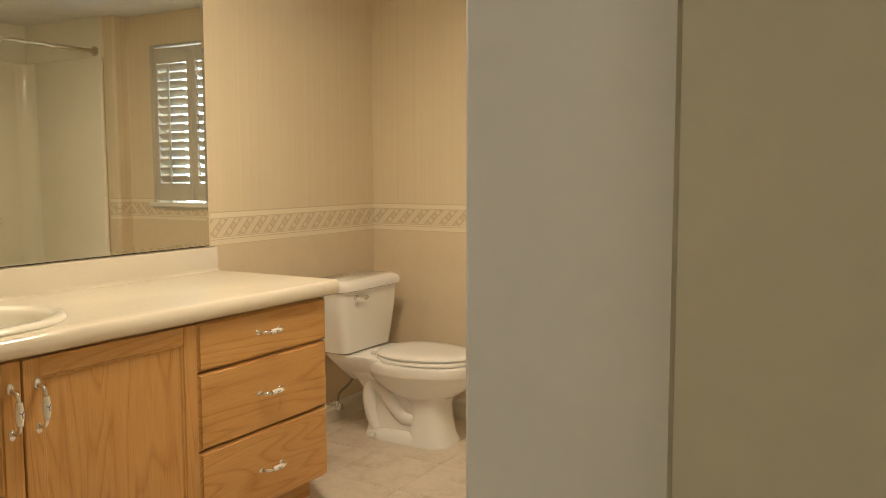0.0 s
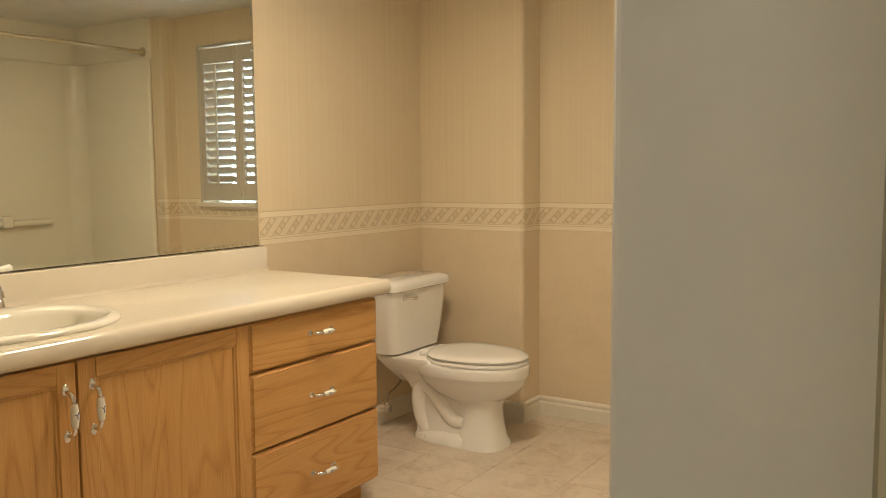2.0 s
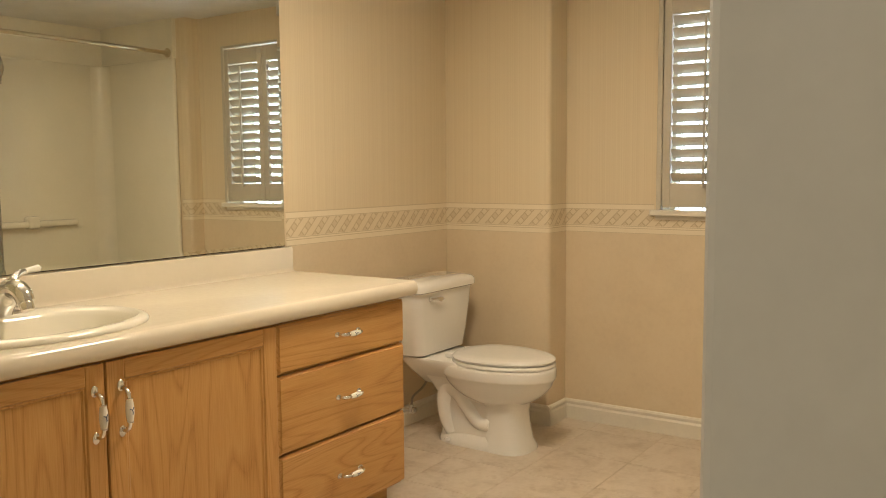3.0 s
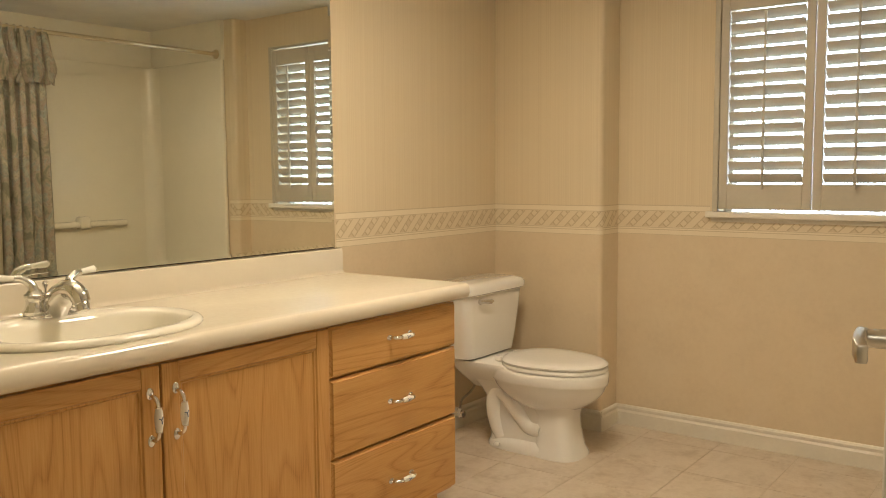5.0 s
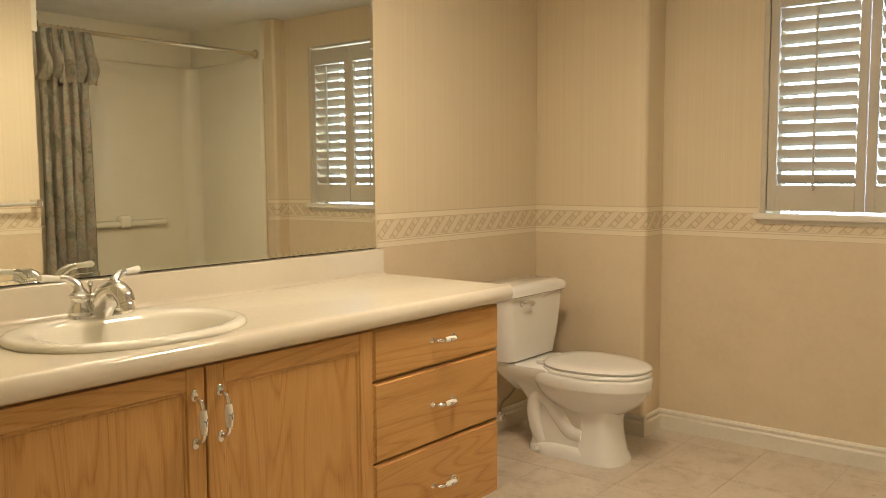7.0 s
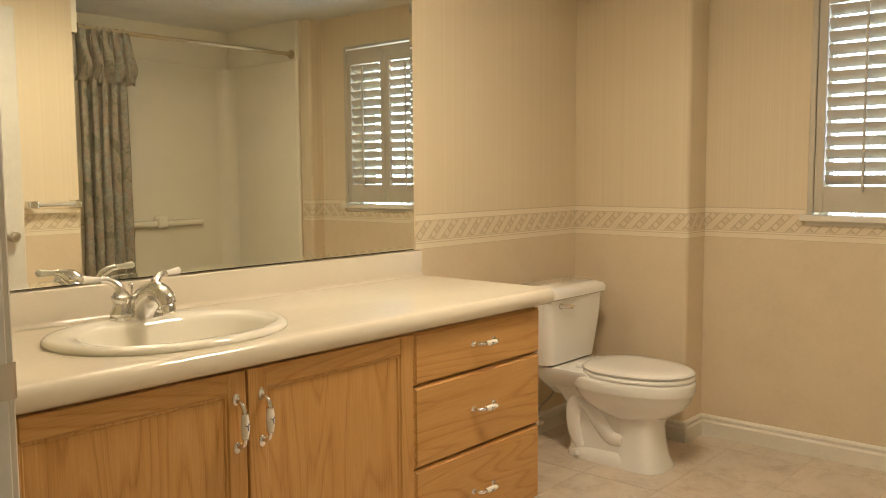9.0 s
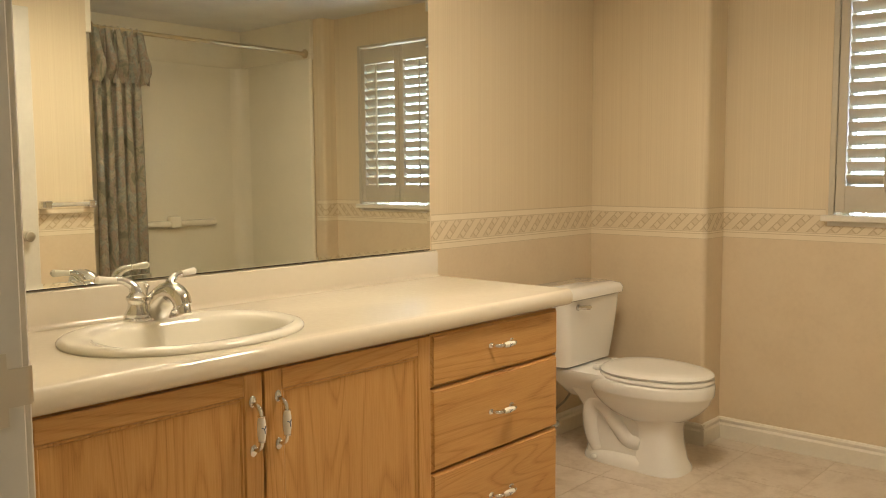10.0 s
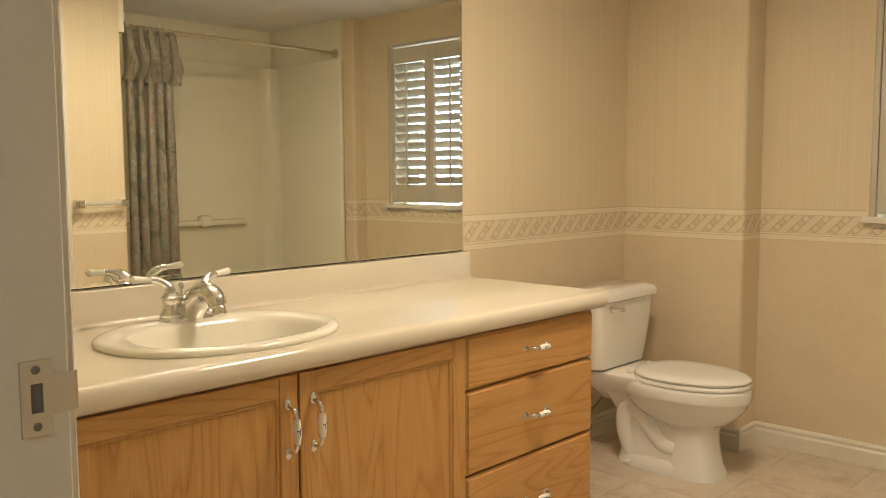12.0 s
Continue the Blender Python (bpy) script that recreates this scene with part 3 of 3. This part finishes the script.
# ---- mirror ----
mirror = thing("wall_mirror", "large frameless wall mirror above the vanity top", "mirror")
MY0, MY1, MZ0, MZ1 = -3.05, -1.157, 0.923, 1.98


def mirror_sheet():
    """The sheet with its bevelled rim; its foot stands off the wall a little."""
    rings = []
    for inset, x in ((0.0, 0.001), (0.0, 0.0069), (0.013, 0.006)):
        rings.append([Vector((x + 0.0025 * (MZ1 - z), y, z)) for y, z in ((MY0 + inset, MZ0 + inset), (MY1 - inset, MZ0 + inset), (MY1 - inset, MZ1 - inset), (MY0 + inset, MZ1 - inset))])
    return loft(bmesh.new(), rings)


part("glass", mirror_sheet(), MIRROR, mirror)

# black strip paints the shaded gap between glass and backsplash
part("gap_strip", boxed(0.001, 0.0085, MY0, MY1, MZ0 - 0.0022, MZ0 - 0.0003), DARK, mirror, "thin dark strip for the shaded gap under the glass")

light_bar = thing("vanity_light", "warm bulb light bar mounted over the mirror", "wall light")
part("backplate", boxed(0.001, 0.04, -2.72, -1.78, 2.02, 2.12, bevel=0.006, seg=2), CHROME, light_bar)

# unseen fixture, added round the fill light under the bathroom ceiling
dome = thing("added_ceiling_light", "unseen round frosted ceiling light added to fill the bathroom", "ceiling light")
part("base", lathe(bmesh.new(), [(0.18, 2.199), (0.19, 2.190), (0.18, 2.184)], pose(1.12, -1.58, 0), 32), CHROME, dome, smooth=True)
part("diffuser", lathe(bmesh.new(), [(0.178, 2.186), (0.175, 2.178), (0.12, 2.168), (0.0, 2.164)], pose(1.12, -1.58, 0), 32), GLOW, dome, smooth=True)

# ---- vanity ----
XV, YV, ZC = 0.600, -1.172, 0.821
vanity = thing("vanity_cabinet", "honey oak vanity with two doors and three drawers", "cabinet")
YL = -3.18
part("body", boxed(0.003, XV - 0.020, YL, YV - 0.004, 0.09, 0.62), OAK_UP, vanity)
part("face_frame", boxed(XV - 0.045, XV - 0.020, YL, YV - 0.004, 0.62, 0.766), OAK_SIDE, vanity)
part("side_panel", boxed(0.003, XV - 0.045, YV - 0.022, YV - 0.004, 0.62, 0.766), OAK_UP, vanity)
part("side_panel", boxed(0.003, XV - 0.045, YL, YL + 0.018, 0.62, 0.766), OAK_UP, vanity)
part("toe_kick", boxed(0.003, XV - 0.085, YL, YV - 0.004, 0.0, 0.09), OAK_SIDE, vanity)


def pull(parent, at, turn):
    """A bow pull: chrome feet and arms with a printed ceramic grip in the middle."""
    m = pose(*at) @ turn
    for s in (-1, 1):
        bm = bmesh.new()
        path = smooth_path([(0.004, 0, 0.048 * s), (0.016, 0, 0.046 * s), (0.026, 0, 0.038 * s), (0.030, 0, 0.026 * s)], 5)
        n = len(path)
        tube(bm, [m @ p for p in path], [0.0046 + 0.0016 * math.sin(math.pi * i / (n - 1)) for i in range(n)], 10)
        ring = []
        for x, r in ((0.0, 0.010), (0.002, 0.0105), (0.004, 0.009), (0.0055, 0.005)):
            ring.append([m @ Vector((x, r * 0.85 * math.cos(a), 0.051 * s + 1.25 * r * math.sin(a))) for a in (2 * math.pi * i / 14 for i in range(14))])
        loft(bm, ring)
        lathe(bm, [(0.0075, -0.0015), (0.0080, 0), (0.0075, 0.0015)], m @ pose(0.030, 0, 0.0262 * s), 14)
        part("handle_arm", bm, CHROME, parent, "chrome arm of the pull", smooth=True)
    part("handle_grip", lathe(bmesh.new(), [(0.0035, -0.026), (0.0068, -0.0245), (0.0088, -0.012), (0.0094, 0), (0.0088, 0.012), (0.0068, 0.0245), (0.0035, 0.026)],
                              m @ pose(0.030, 0, 0), 14), CERAMIC, parent, "white ceramic grip", smooth=True)
    bm = bmesh.new()
    for dy, dz, a in ((0.0, 0.0, 25), (0.002, 0.004, -30), (-0.002, 0.003, 70), (0.001, -0.004, 10)):
        w = m @ pose(0.0386, dy, dz, a, 0, 0)
        bmesh.ops.create_cube(bm, size=1, matrix=w @ Matrix.Diagonal((0.0022, 0.0018, 0.0075, 1)))
    part("flower_print", bm, BLUE_PRINT, parent)


def raised_edge(bm, x0, x1, y0, y1, z0, z1, e=0.008):
    """A slab front with a moulded edge."""
    r = [[Vector((x, y, z)) for y, z in ((y0 + i, z0 + i), (y1 - i, z0 + i), (y1 - i, z1 - i), (y0 + i, z1 - i))] for x, i in ((x0, 0), (x0 + (x1 - x0) * 0.55, 0), (x0 + (x1 - x0) * 0.72, e * 0.6), (x1, e))]
    return loft(bm, r)


def cabinet_door(y0, y1, z0, z1, hy):
    w = 0.050
    d = part("door", raised_edge(bmesh.new(), XV - 0.0195, XV - 0.008, y0 + 0.012, y1 - 0.012, z0 + 0.012, z1 - 0.012, 0.001), OAK_UP, vanity, "framed oak door")
    for a, b, c, e, mat in ((y0, y0 + w, z0, z1, OAK_UP), (y1 - w, y1, z0, z1, OAK_UP), (y0 + w, y1 - w, z0, z0 + w, OAK_SIDE), (y0 + w, y1 - w, z1 - w, z1, OAK_SIDE)):
        part("stile" if mat is OAK_UP else "rail", boxed(XV - 0.0195, XV, a, b, c, e, bevel=0.003, seg=2), mat, d)
    ring = bmesh.new()
    i0, i1, k0, k1 = y0 + w, y1 - w, z0 + w, z1 - w
    loft(ring, [[Vector((x, y, z)) for y, z in ((i0 + i, k0 + i), (i1 - i, k0 + i), (i1 - i, k1 - i), (i0 + i, k1 - i))] for x, i in ((XV - 0.002, 0), (XV - 0.0045, 0.002), (XV - 0.0040, 0.006), (XV - 0.0078, 0.010))], close_ends=False)
    part("panel_moulding", ring, OAK_UP, d)
    pull(d, (XV, hy, 0.637), Matrix.Scale(1.12, 4))


ZT0 = 0.758
cabinet_door(-2.369, -1.803, 0.10, ZT0, -2.369 + 0.037)
cabinet_door(-2.941, -2.375, 0.10, ZT0, -2.375 - 0.029)
for z0, z1, hz in ((0.607, ZT0, 0.689), (0.361, 0.601, 0.484), (0.10, 0.355, 0.222)):
    dr = part("drawer", raised_edge(bmesh.new(), XV - 0.0195, XV, -1.796, YV, z0, z1), OAK_SIDE, vanity, "oak drawer front with a moulded edge")
    pull(dr, (XV, -1.480, hz), pose(0, 0, 0, 90, 0, 0) @ Matrix.Scale(1.0, 4))

counter = thing("countertop", "cream laminate countertop with a rolled front edge", "countertop")


def counter_sweep(prof):
    return loft(bmesh.new(), [[Vector((u, y, v)) for u, v in prof] for y in (-3.19, -1.125)])


def counter_profiles():
    """The slab with its rolled front, and the coved backsplash behind it."""
    e = 0.054
    slab = [(0.002, ZC - e), (XV + 0.006, ZC - e)]
    for i in range(9):
        a = -math.pi / 2 + math.pi * i / 8
        slab.append((XV + 0.008 + 0.020 * math.cos(a), ZC - 0.027 + 0.027 * math.sin(a)))
    slab += [(0.034, ZC), (0.002, ZC)]
    splash = [(0.002, ZC + 0.0005), (0.034, ZC + 0.0005)]
    for i in range(1, 5):
        a = math.pi / 2 * i / 4
        splash.append((0.034 - 0.014 * math.sin(a), ZC + 0.014 - 0.0135 * math.cos(a)))
    splash += [(0.020, ZC + 0.088), (0.017, ZC + 0.094), (0.011, ZC + 0.096), (0.002, ZC + 0.096)]
    return slab, splash


SLAB, SPLASH = counter_profiles()
BX, BY, BRX, BRY = 0.345, -2.408, 0.238, 0.298
top = part("top", counter_sweep(SLAB), LAMINATE, counter, smooth=35)
part("backsplash", counter_sweep(SPLASH), LAMINATE, counter, smooth=35)
cutter = new("cutter", mesh("cutter", loft(bmesh.new(), [superellipse(BX, BY, BRX - 0.02, BRY - 0.02, z) for z in (ZC - 0.1, ZC + 0.05)]), LAMINATE))
cut = top.modifiers.new("hole", "BOOLEAN")
cut.operation, cut.object, cut.solver = "DIFFERENCE", cutter, "EXACT"
bpy.context.view_layer.update()
done = bpy.data.meshes.new_from_object(top.evaluated_get(bpy.context.evaluated_depsgraph_get()))
top.modifiers.clear()
top.data = done
bpy.data.objects.remove(cutter)

basin = thing("basin", "ivory oval drop-in basin in the vanity top", "sink")


def basin_mesh():
    """Rim with a roll, wide deck at the back, bowl inside."""
    bm = bmesh.new()
    n = 56
    rings = []

    def ring(grow, z, inner=0.0):
        return superellipse(BX, BY, BRX + grow, BRY + grow, z, n, 2.15)

    for g, z in ((0.001, ZC + 0.0003), (0.003, ZC + 0.003), (0.003, ZC + 0.008), (-0.002, ZC + 0.014), (-0.011, ZC + 0.017), (-0.022, ZC + 0.018)):
        rings.append(ring(g, z))
    # the bowl lies towards the front
    for k, z in ((0.0, ZC + 0.016), (0.006, ZC + 0.012), (0.014, ZC + 0.000), (0.030, ZC - 0.045), (0.055, ZC - 0.095), (0.100, ZC - 0.128), (0.160, ZC - 0.138)):
        rings.append(superellipse(BX + 0.040, BY, max(0.162 - k * 0.75, 0.02), max(0.240 - k, 0.02), z, n, 2.9))
    loft(bm, rings, close_ends=False)
    bm.faces.new([bm.verts[-n + i] for i in range(n)] if bm.verts.ensure_lookup_table() is None else [])
    return bm


part("bowl", basin_mesh(), BASIN, basin, smooth=60)
part("drain", lathe(bmesh.new(), [(0.022, 0), (0.022, 0.003), (0.015, 0.004), (0.0, 0.003)], pose(BX + 0.04, BY, ZC - 0.1385), 18), CHROME, basin, smooth=True)

faucet = thing("faucet", "chrome two-handle faucet with white lever tips", "faucet")
FX, FY, FZ = 0.160, -2.388, ZC + 0.0165


def build_faucet():
    bm = bmesh.new()
    rings = [superellipse(FX, FY, rx, ry, FZ + h, 32, 2.6) for rx, ry, h in ((0.027, 0.068, 0), (0.027, 0.068, 0.006), (0.022, 0.062, 0.012))]
    loft(bm, rings)
    part("base", bm, CHROME, faucet, smooth=40)
    for s in (-1, 1):
        y = FY + 0.040 * s
        tower = part("handle", lathe(bmesh.new(), [(0.025, 0.008), (0.026, 0.014), (0.021, 0.022), (0.018, 0.034), (0.019, 0.042), (0.022, 0.045), (0.022, 0.050), (0.017, 0.054), (0.013, 0.060)], pose(FX, y, FZ), 24), CHROME, faucet, smooth=40)
        path = smooth_path([(FX, y, FZ + 0.055), (FX - 0.006, y + 0.004 * s, FZ + 0.072), (FX - 0.012, y + 0.020 * s, FZ + 0.084), (FX - 0.016, y + 0.036 * s, FZ + 0.087)], 5)
        part("lever_arm", tube(bmesh.new(), path, [0.012 - 0.0055 * i / (len(path) - 1) for i in range(len(path))], 12), CHROME, tower, smooth=True)
        p = path[-1]
        tip = [p, p + Vector((-0.003, 0.012 * s, 0.001)), p + Vector((-0.007, 0.036 * s, 0.003)), p + Vector((-0.008, 0.042 * s, 0.003))]
        part("lever_tip", tube(bmesh.new(), tip, [0.0065, 0.0068, 0.0088, 0.004], 12), CERAMIC, tower, "white ceramic lever tip", smooth=True)
    # the spout: a broad ridge that rises from the base to a rounded head
    path = smooth_path([(FX - 0.012, FY, FZ + 0.002), (FX + 0.018, FY, FZ + 0.030), (FX + 0.052, FY, FZ + 0.056), (FX + 0.082, FY, FZ + 0.062), (FX + 0.104, FY, FZ + 0.052), (FX + 0.114, FY, FZ + 0.036)], 5)
    radii = [(0.034, 0.029, 0.0225, 0.0205, 0.0195, 0.0165)[min(i // 5, 5)] for i in range(len(path))]
    radii = [sum(radii[max(0, i - 2):i + 3]) / len(radii[max(0, i - 2):i + 3]) for i in range(len(radii))]
    part("spout", tube(bmesh.new(), path, radii, 20), CHROME, faucet, smooth=True)
    part("aerator", lathe(bmesh.new(), [(0.0125, -0.012), (0.0145, -0.010), (0.0145, 0.006), (0.0125, 0.010)], pose(FX + 0.116, FY, FZ + 0.030, 0, -20, 0), 18), CHROME, faucet, smooth=40)
    part("lift_rod", lathe(bmesh.new(), [(0.003, 0), (0.003, 0.058), (0.006, 0.062), (0.007, 0.068), (0.003, 0.074)], pose(FX - 0.030, FY, FZ), 12), CHROME, faucet, smooth=True)


build_faucet()
faucet.scale = (1.22, 1.22, 1.22)
faucet.location = (-0.22 * FX, -0.22 * FY, -0.22 * FZ)

# ---- toilet ----
toilet = thing("toilet", "white porcelain two-piece toilet with a closed lid", "toilet")
TY = -0.385


def rounded_rect(x0, x1, hy, z, r, n=6):
    """Outline centred on TY, corners rounded by r."""
    pts = []
    for cx, cy, a0 in ((x1 - r, hy - r, 0), (x0 + r, hy - r, 90), (x0 + r, -hy + r, 180), (x1 - r, -hy + r, 270)):
        for i in range(n + 1):
            a = radians(a0 + 90 * i / n)
            pts.append(Vector((cx + r * math.cos(a), TY + cy + r * math.sin(a), z)))
    return pts


def build_toilet():
    bm = loft(bmesh.new(), [rounded_rect(0.045, x1, hy, z, r) for x1, hy, z, r in ((0.195, 0.165, 0.385, 0.04), (0.210, 0.188, 0.395, 0.045), (0.218, 0.205, 0.48, 0.045), (0.226, 0.222, 0.60, 0.045), (0.230, 0.228, 0.678, 0.045))])
    part("tank", bm, PORCELAIN, toilet, smooth=50)
    bm = loft(bmesh.new(), [rounded_rect(0.030, x1, hy, z, r) for x1, hy, z, r in ((0.236, 0.232, 0.676, 0.045), (0.246, 0.242, 0.682, 0.05), (0.248, 0.244, 0.704, 0.05), (0.238, 0.236, 0.720, 0.05), (0.205, 0.21, 0.728, 0.05))])
    part("tank_lid", bm, PORCELAIN, toilet, smooth=50)
    lev = part("flush_lever", lathe(bmesh.new(), [(0.013, 0), (0.013, 0.006), (0.008, 0.012)], pose(0.229, TY - 0.135, 0.648, 0, 90, 0), 16), CHROME, toilet, "chrome flush lever", smooth=True)
    part("lever_arm", tube(bmesh.new(), [(0.241, TY - 0.150, 0.649), (0.250, TY - 0.12, 0.648), (0.254, TY - 0.085, 0.645), (0.252, TY - 0.066, 0.644)], [0.009, 0.011, 0.0125, 0.006], 12, 0.8), CHROME, lev, smooth=True)
    # bowl and foot in one casting
    n = 44
    spec = [  # z, centre x, back half, front half, half width, power
        (0.185, 0.50, 0.060, 0.085, 0.060, 2.2), (0.205, 0.495, 0.115, 0.140, 0.094, 2.1), (0.228, 0.485, 0.165, 0.198, 0.124, 2.1), (0.258, 0.475, 0.195, 0.246, 0.150, 2.1), (0.290, 0.468, 0.215, 0.278, 0.170, 2.1),
        (0.312, 0.462, 0.222, 0.292, 0.1775, 2.1), (0.320, 0.46, 0.228, 0.301, 0.184, 2.1), (0.328, 0.46, 0.230, 0.304, 0.187, 2.1), (0.362, 0.46, 0.230, 0.305, 0.188, 2.1), (0.370, 0.46, 0.228, 0.303, 0.185, 2.1), (0.374, 0.46, 0.222, 0.296, 0.179, 2.1)]
    bm = loft(bmesh.new(), [superellipse(cx, TY, b, w, z, n, e, f) for z, cx, b, f, w, e in spec])
    part("bowl", bm, PORCELAIN, toilet, smooth=60)
    # front column and the low foot behind it
    bm = loft(bmesh.new(), [superellipse(cx, TY, l, w, z, n, 2.8) for z, cx, l, w in ((0.0, 0.555, 0.112, 0.116), (0.012, 0.555, 0.111, 0.115), (0.045, 0.550, 0.098, 0.102), (0.12, 0.545, 0.089, 0.092), (0.175, 0.54, 0.091, 0.090), (0.215, 0.535, 0.110, 0.098), (0.26, 0.525, 0.165, 0.135))])
    part("pedestal", bm, PORCELAIN, toilet, smooth=60)
    bm = loft(bmesh.new(), [superellipse(0.43, TY, l, w, z, n, 3.0) for z, l, w in ((0.0, 0.218, 0.112), (0.014, 0.218, 0.112), (0.035, 0.208, 0.104), (0.055, 0.18, 0.085))])
    part("foot", bm, PORCELAIN, toilet, smooth=60)
    bm = loft(bmesh.new(), [rounded_rect(x0, x1, hy, z, 0.045) for x0, x1, hy, z in ((0.232, 0.56, 0.088, 0.03), (0.236, 0.56, 0.082, 0.11), (0.225, 0.55, 0.084, 0.20), (0.185, 0.52, 0.100, 0.265), (0.135, 0.46, 0.125, 0.32), (0.10, 0.42, 0.150, 0.355))])
    part("web", bm, PORCELAIN, toilet, smooth=60)
    bm = loft(bmesh.new(), [rounded_rect(x0, x1, hy, z, 0.05) for x0, x1, hy, z in ((0.13, 0.36, 0.085, 0.26), (0.085, 0.40, 0.135, 0.325), (0.06, 0.42, 0.166, 0.372), (0.06, 0.40, 0.164, 0.3845))])
    part("deck", bm, PORCELAIN, toilet, smooth=50)
    # the trapway shows as an S-shaped swelling on the flank
    for s in (-1, 1):
        y = TY + 0.060 * s
        path = smooth_path([(0.50, y, 0.105), (0.44, y, 0.115), (0.385, y, 0.175), (0.335, y, 0.235), (0.285, y, 0.245), (0.262, y, 0.19), (0.270, y, 0.11), (0.30, y, 0.045)], 6)
        part("trapway", tube(bmesh.new(), path, [0.036 + 0.010 * math.sin(math.pi * i / (len(path) - 1)) for i in range(len(path))], 16), PORCELAIN, toilet, smooth=True)
        part("bolt_cap", lathe(bmesh.new(), [(0.014, 0), (0.014, 0.006), (0.009, 0.013), (0.0, 0.015)], pose(0.30, TY + 0.112 * s, 0.018), 14), PORCELAIN, toilet, smooth=True)
    def seat_ring(grow, z):
        return superellipse(0.475, TY, 0.175 + grow, 0.182 + grow, z, n, 2.15, 0.282 + grow)
    part("seat", loft(bmesh.new(), [seat_ring(g, z) for g, z in ((-0.008, 0.374), (0.002, 0.377), (0.004, 0.384), (0.0, 0.391), (-0.008, 0.393))]), PLASTIC, toilet, smooth=50)
    part("lid", loft(bmesh.new(), [seat_ring(g, z) for g, z in ((-0.010, 0.3945), (0.0, 0.397), (0.003, 0.404), (-0.003, 0.411), (-0.018, 0.416), (-0.07, 0.4185), (-0.15, 0.419))]), PLASTIC, toilet, "closed white lid", smooth=50)
    for s in (-1, 1):
        part("hinge", boxed(0.275, 0.312, TY + 0.075 * s - 0.016, TY + 0.075 * s + 0.016, 0.385, 0.408, bevel=0.006, seg=2), PLASTIC, toilet, smooth=True)


build_toilet()
toilet.location = (0.03, 0, 0)

valve = thing("supply_valve", "chrome stop valve with braided hose to the tank", "valve")
VY, VZ = -0.440, 0.105
part("stub", tube(bmesh.new(), [(0.001, VY, VZ), (0.085, VY, VZ)], 0.007, 12), CHROME, valve, smooth=True)
part("escutcheon", lathe(bmesh.new(), [(0.026, 0.0), (0.024, 0.005), (0.010, 0.009)], pose(0.001, VY, VZ, 0, 90, 0), 18), CHROME, valve, smooth=True)
part("valve_body", tube(bmesh.new(), [(0.090, VY, VZ - 0.016), (0.090, VY, VZ + 0.026)], 0.011, 12), CHROME, valve, smooth=True)
part("valve_knob", lathe(bmesh.new(), [(0.006, 0), (0.016, 0.004), (0.016, 0.014), (0.006, 0.018)], pose(0.100, VY, VZ, 0, 90, 0), 10), CHROME, valve, smooth=True)
part("hose", tube(bmesh.new(), smooth_path([(0.092, VY, VZ + 0.026), (0.095, VY + 0.012, 0.168), (0.10, VY + 0.075, 0.195), (0.10, VY + 0.112, 0.228), (0.10, VY + 0.075, 0.275), (0.105, VY + 0.020, 0.320), (0.11, VY, 0.372)], 8), 0.0055, 8), HOSE, valve, "braided grey hose", smooth=True)
part("coupling", lathe(bmesh.new(), [(0.014, 0), (0.017, 0.004), (0.017, 0.022), (0.012, 0.026)], pose(0.11, VY, 0.362), 10), PORCELAIN, valve, smooth=True)

# ---- floor tiles ----
P, JX, JY = 0.330, 0.770, -0.960
tile_mesh = mesh("tile", boxed(-P / 2 + 0.0012, P / 2 - 0.0012, -P / 2 + 0.0012, P / 2 - 0.0012, -0.006, 0.0, bevel=0.0006), TILE)
for i in range(-3, 8):
    for j in range(-14, 4):
        cx, cy = JX + P * (i + 0.5), JY + P * (j + 0.5)
        if not (-P / 2 < cx < XTB and -5.3 < cy < D + P / 2):
            continue
        o = new("tile", tile_mesh)
        o.location = (cx, cy, 0.0)
        o.rotation_euler = (0, 0, radians(90 * ((i * 3 + j) % 4)))
        o.parent = floor
